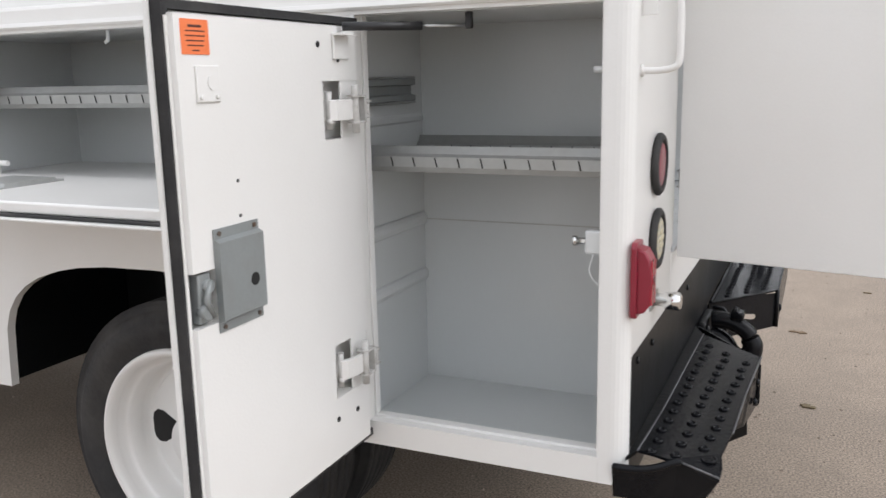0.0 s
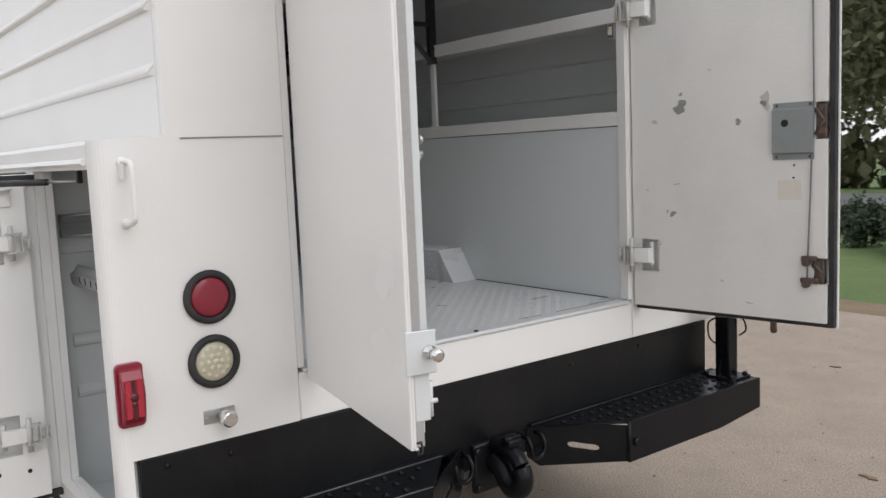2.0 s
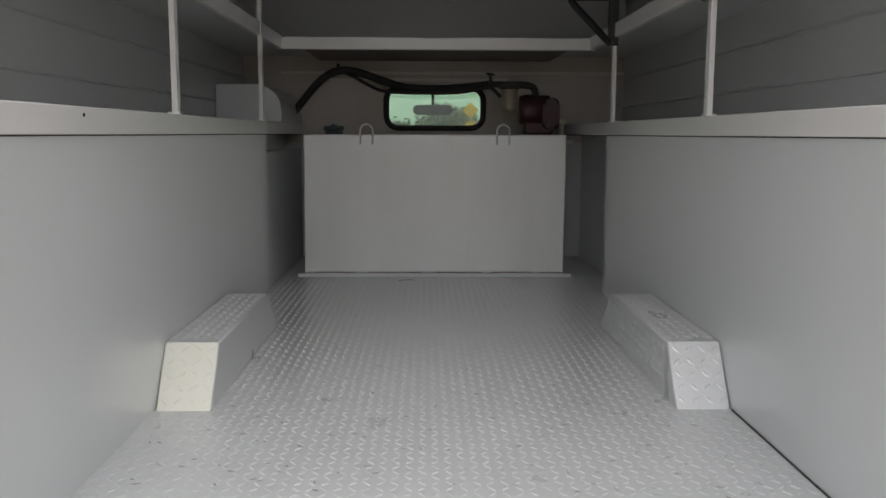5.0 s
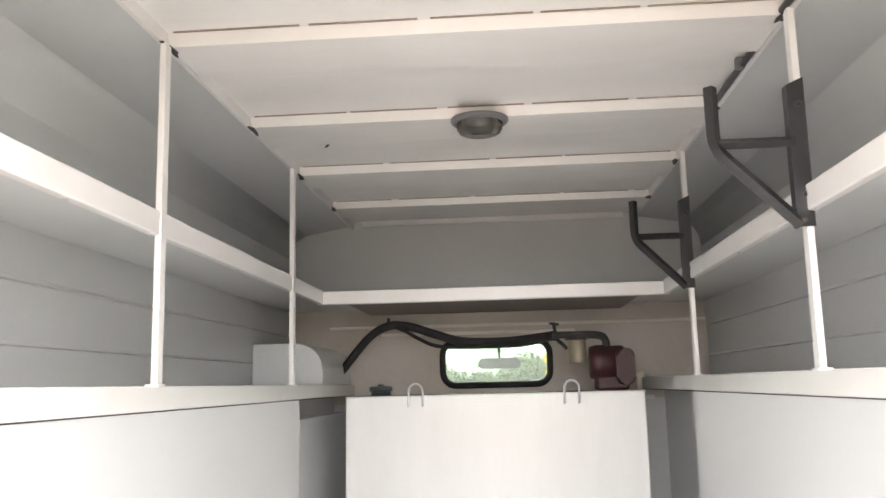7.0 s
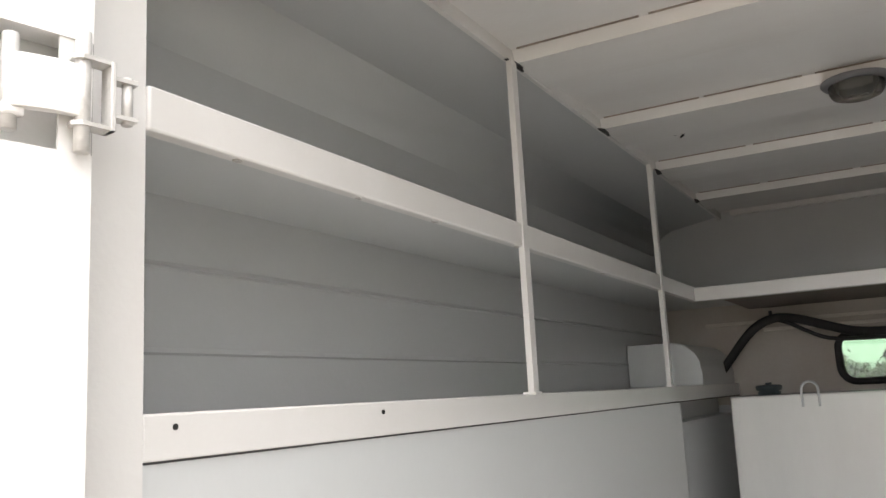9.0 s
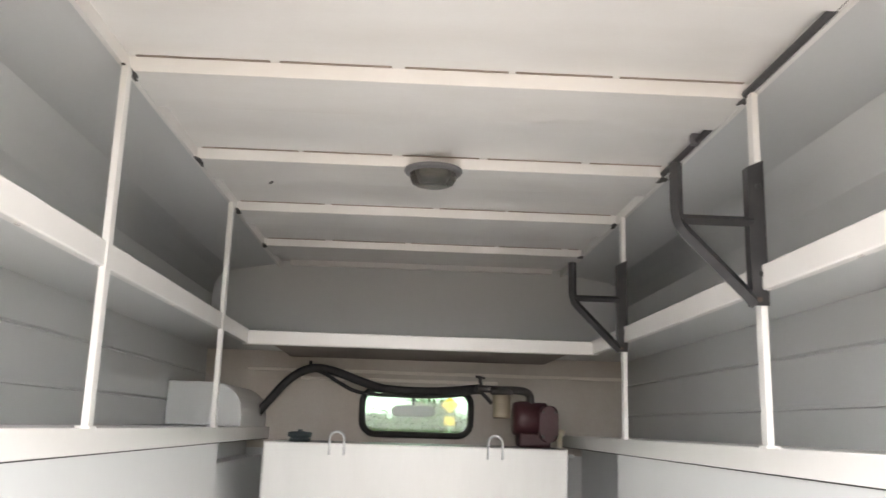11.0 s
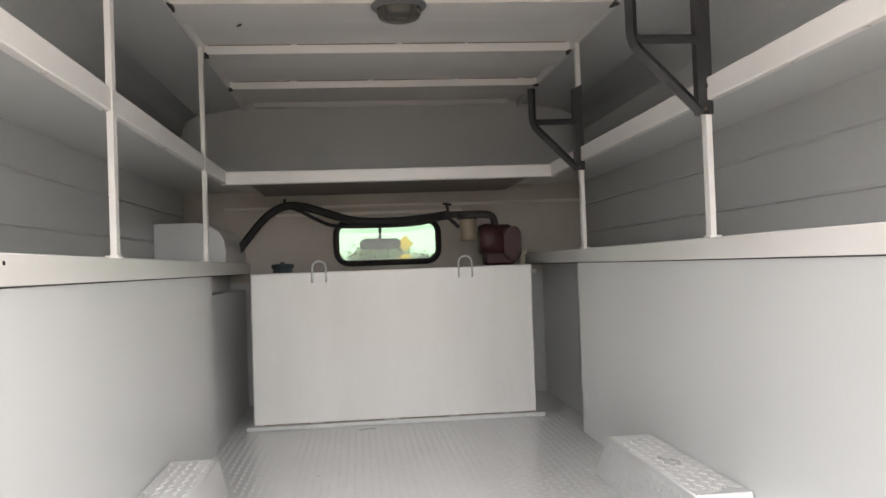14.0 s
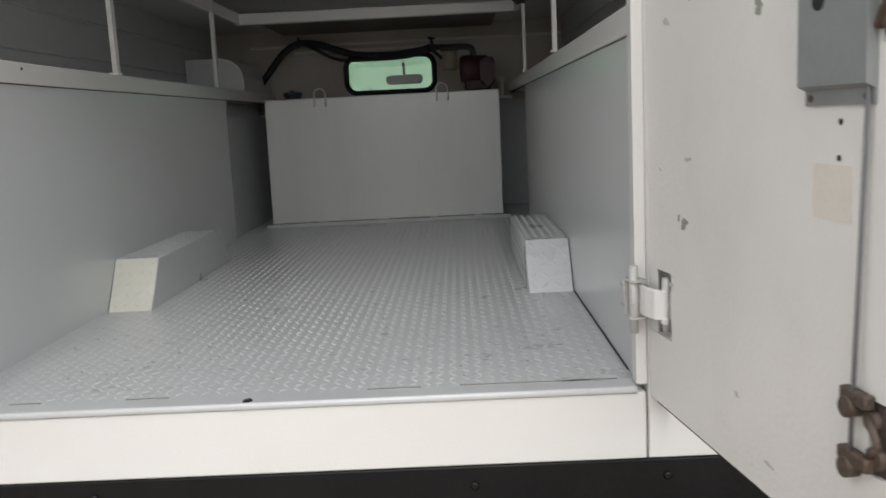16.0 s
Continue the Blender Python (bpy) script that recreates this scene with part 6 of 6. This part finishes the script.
def tree(seed, h, leaf=0.16):
    t = thing("tree", "broad leafy tree with thinning autumn foliage", "tree", (0, 0, 0), "trees across the street")
    rnd = random.Random(seed)
    bm = B()
    tube(bm, smooth_line([(0, 0, -0.1), (0.05, 0.02, h * 0.18), (-0.05, 0.08, h * 0.4), (0.1, 0.0, h * 0.75)], 4), [0.30 - 0.019 * k for k in range(13)], 10)
    part("trunk", bm, BARK, t)
    for k in range(9):
        a = rnd.uniform(0, 6.28)
        z = h * rnd.uniform(0.22, 0.6)
        l = h * rnd.uniform(0.22, 0.36)
        bm = B()
        tube(bm, smooth_line([(0, 0, z), (0.4 * l * math.cos(a), 0.4 * l * math.sin(a), z + 0.3 * l), (l * math.cos(a), l * math.sin(a), z + 0.75 * l)], 3), [0.10, 0.085, 0.07, 0.055, 0.045, 0.035, 0.02], 7)
        part("limb", bm, BARK, t)
    me = leaf_crown("crown", (0, 0, h * 0.60), h * 0.40, 9000, leaf, seed, 0.95)
    me.materials.append(LEAF)
    c = new("crown", me)
    c.parent = t
    return t


first = tree(1, 10.0)
second = tree(2, 11.0)
first.matrix_basis = pose(-16.5, 31.0, lawn_z(31))
second.matrix_basis = pose(-10.5, 27.0, lawn_z(27))
rnd = random.Random(4)
for k, (x, y) in enumerate(((-22, 30), (-27, 33), (-33, 31), (-12.5, 38), (-39, 35), (-46, 33), (-5, 41), (2, 40), (10, 42), (18, 40), (26, 43), (-20, 38), (-30, 41), (-54, 36))):
    copy_thing(first if k % 2 else second, pose(x, y, lawn_z(y), 0, 0, rnd.uniform(0, 360)))
far_tall, far_low = tree(3, 10.0, 0.36), tree(4, 8.5, 0.36)
far_tall.matrix_basis, far_low.matrix_basis = pose(-104, -118, -5.2), pose(-106, 118, -5.2)
for k, y in enumerate(range(-70, 71, 10)):
    copy_thing(far_tall if k % 2 else far_low, pose(-110 + rnd.uniform(-6, 6), 1.5 * y + rnd.uniform(-3, 3), -5.2, 0, 0, rnd.uniform(0, 360)))
for k, y in enumerate(range(-60, 61, 8)):
    copy_thing(far_low if k % 2 else far_tall, pose(-122 + rnd.uniform(-4, 4), y + rnd.uniform(-2, 2), -5.0 + rnd.uniform(-0.6, 0.6), 0, 0, rnd.uniform(0, 360)))

# low scrub under the trees: one mass of leaves
me = bpy.data.meshes.new("undergrowth")
rng = np.random.RandomState(9)
n = 14000
c = np.stack([rng.uniform(-60, 30, n), rng.uniform(27, 33, n), np.abs(rng.normal(scale=1.1, size=n))], 1)
c[:, 1] += 6 * (c[:, 0] > -12)
c[:, 1] += 5 * ((c[:, 0] > -14) & (c[:, 0] < -5))
c[:, 2] -= 1.79 * np.clip((c[:, 1] - 23) / 35, 0, 1)
gap = (c[:, 0] - 1.6) / (c[:, 1] + 2.0)
c = c[(gap < -0.35) | (gap > -0.25)]
n = len(c)
a = rng.normal(size=(n, 3)) * 0.22
b = np.cross(a, rng.normal(size=(n, 3))) * 0.6
me.from_pydata(np.stack([c - a, c - b, c + a, c + b], 1).reshape(-1, 3).tolist(), [], np.arange(4 * n).reshape(-1, 4).tolist())
me.materials.append(LEAF)
tagged(new("undergrowth", me), "dull green scrub along the far side of the street", "scrub", kind="stuff")

for k, (x, y, r) in enumerate(((-2.15, 9.25, 0.46), (-1.3, 8.95, 0.44), (-3.0, 9.75, 0.45), (-3.85, 10.3, 0.42))):
    t = thing("bush", "dark clipped round bush on the lawn", "bush", (x, y, -0.06), "clipped bushes")
    me = leaf_crown("leaves", (0, 0, r * 0.8), r * 0.85, 3500, 0.035, 30 + k, 0.8)
    me.materials.append(BUSHLEAF)
    c = new("leaves", me)
    c.parent = t
    bm = B()
    tube(bm, [(x, y, -0.06), (x, y, r)], 0.03, 6)
    part("stem", bm, BARK, t)

# white parked car across the street
car = thing("car", "white parked sport utility car across the street", "car", (-6.2, 27.0, -0.05))
bm = B()
prism(bm, [(-2.3, 0.35), (-2.32, 0.75), (-2.2, 0.95), (-1.2, 1.05), (-0.55, 1.52), (-0.2, 1.60), (1.5, 1.58), (2.05, 1.15), (2.2, 0.95), (2.22, 0.4), (1.9, 0.32), (-2.0, 0.32)], "y", -0.9, 0.9, 0.06)
bmesh.ops.transform(bm, matrix=Matrix.Translation((-6.2, 27.0, -0.05)), verts=bm.verts[:])
part("body", bm, CARPAINT, car)
for x0, x1, x2, x3 in ((-1.0, -0.45, 0.35, 0.35), (0.42, 0.42, 1.30, 1.62)):
    bm = B()
    prism(bm, [(x0 - 6.2, 1.03), (x3 - 6.2, 1.05), (x2 - 6.2, 1.46), (x1 - 6.2, 1.44)], "y", 26.09, 26.11)
    part("window", bm, DARKGLASS, car)
for x in (-1.45, 1.35):
    bm = B()
    lathe(bm, [(0.2, -0.12), (0.34, -0.12), (0.36, -0.08), (0.36, 0.1), (0.2, 0.1)], (-6.2 + x, 26.2, 0.31), "y", 24)
    w = part("wheel", bm, TYRE, car)
    bm = B()
    lathe(bm, [(0.22, -0.128), (0.2, -0.135), (0.05, -0.13), (0.001, -0.14)], (-6.2 + x, 26.2, 0.31), "y", 20)
    part("rim", bm, STEEL, w)
bm = B()
box(bm, -8.5, -8.35, 26.12, 26.4, 0.68, 0.82, 0.02)
part("headlight", bm, CHROME, car)

car.matrix_basis = pose(-15.6, 55.6, -1.85)

# grey building behind the car
house = thing("building", "grey low building with a shingled roof behind the trees", "building", (-9, 44, 0))
bm = B()
box(bm, -16, 4, 42, 52, -0.05, 4.6)
part("wall", bm, HOUSEWALL, house)
bm = B()
prism(bm, [(41.3, 4.55), (47, 7.2), (52.7, 4.55)], "x", -16.6, 4.6)
part("roof", bm, ROOFING, house)
for x in (-13, -9.5, -4.5, -1):
    bm = B()
    box(bm, x, x + 1.2, 41.96, 42.02, 1.1, 2.6)
    w = part("window", bm, DARKGLASS, house)
    bm = B()
    plate_with_hole(bm, [(x - 0.1, 1.0), (x + 1.3, 1.0), (x + 1.3, 2.7), (x - 0.1, 2.7)], [(x, 1.1), (x + 1.2, 1.1), (x + 1.2, 2.6), (x, 2.6)], "y", 41.92, 42.0)
    part("frame", bm, CARPAINT, w)
bm = B()
box(bm, -7.2, -6.1, 41.96, 42.03, 0.0, 2.2)
part("door", bm, ROOFING, house)
house.matrix_basis = pose(-19, 72, -1.85)

# yellow sign far ahead of the cab
t = thing("road_sign", "yellow diamond road sign on a post ahead of the truck", "sign", (-25, 1.45, 0))
bm = B()
prism(bm, [(1.29, 2.0), (1.54, 2.25), (1.29, 2.5), (1.04, 2.25)], "x", -25.02, -25.0)
part("diamond", bm, YELLOW, t)
bm = B()
box(bm, -25.06, -25.02, 1.265, 1.315, -0.1, 2.4)
part("post", bm, STEEL, t)
bm = B()
box(bm, -25.02, -25.0, 1.13, 1.45, 1.66, 1.92, 0.005)
part("plaque", bm, YELLOW, t)

# small stones and bits of leaf on the concrete
rng = np.random.RandomState(12)
verts, faces = [], []
for k in range(1800):
    x, y = rng.uniform(-3, 4), rng.uniform(-4.5, 5.3)
    s = rng.uniform(0.003, 0.010)
    q = len(verts)
    for d in ((1, 0, 0.2), (0.2, 1, 0.25), (-1, 0.1, 0.2), (-0.1, -1, 0.2), (0.1, 0.1, 1.0)):
        verts.append((x + s * d[0] * rng.uniform(0.6, 1.3), y + s * d[1] * rng.uniform(0.6, 1.3), s * d[2] * 0.8))
    faces += [(q, q + 1, q + 4), (q + 1, q + 2, q + 4), (q + 2, q + 3, q + 4), (q + 3, q, q + 4)]
me = bpy.data.meshes.new("gravel_bits")
me.from_pydata(verts, [], faces)
me.materials.append(CONCRETE)
tagged(new("gravel_bits", me), "small stones scattered on the concrete", "stones", kind="stuff")
for k, (x, y, s) in enumerate(((0.318, 0.851, 0.03), (0.248, 1.911, 0.035), (-0.764, 3.571, 0.03), (0.9, 0.9, 0.02), (0.75, 1.6, 0.018), (1.2, 2.3, 0.022), (0.6, 2.9, 0.02), (0.1, 2.5, 0.015), (1.6, 1.2, 0.02), (-0.3, 4.1, 0.02), (0.95, -0.6, 0.02), (0.7, -1.4, 0.015))):
    bm = B()
    blob(bm, (x, y, 0.001), (s, s * 0.5), "z", 0.006, k + 300, rough=0.5)
    solo("leaf_litter", bm, DIRT, "scrap of dry brown leaf on the concrete", "leaf litter", "leaf litter")
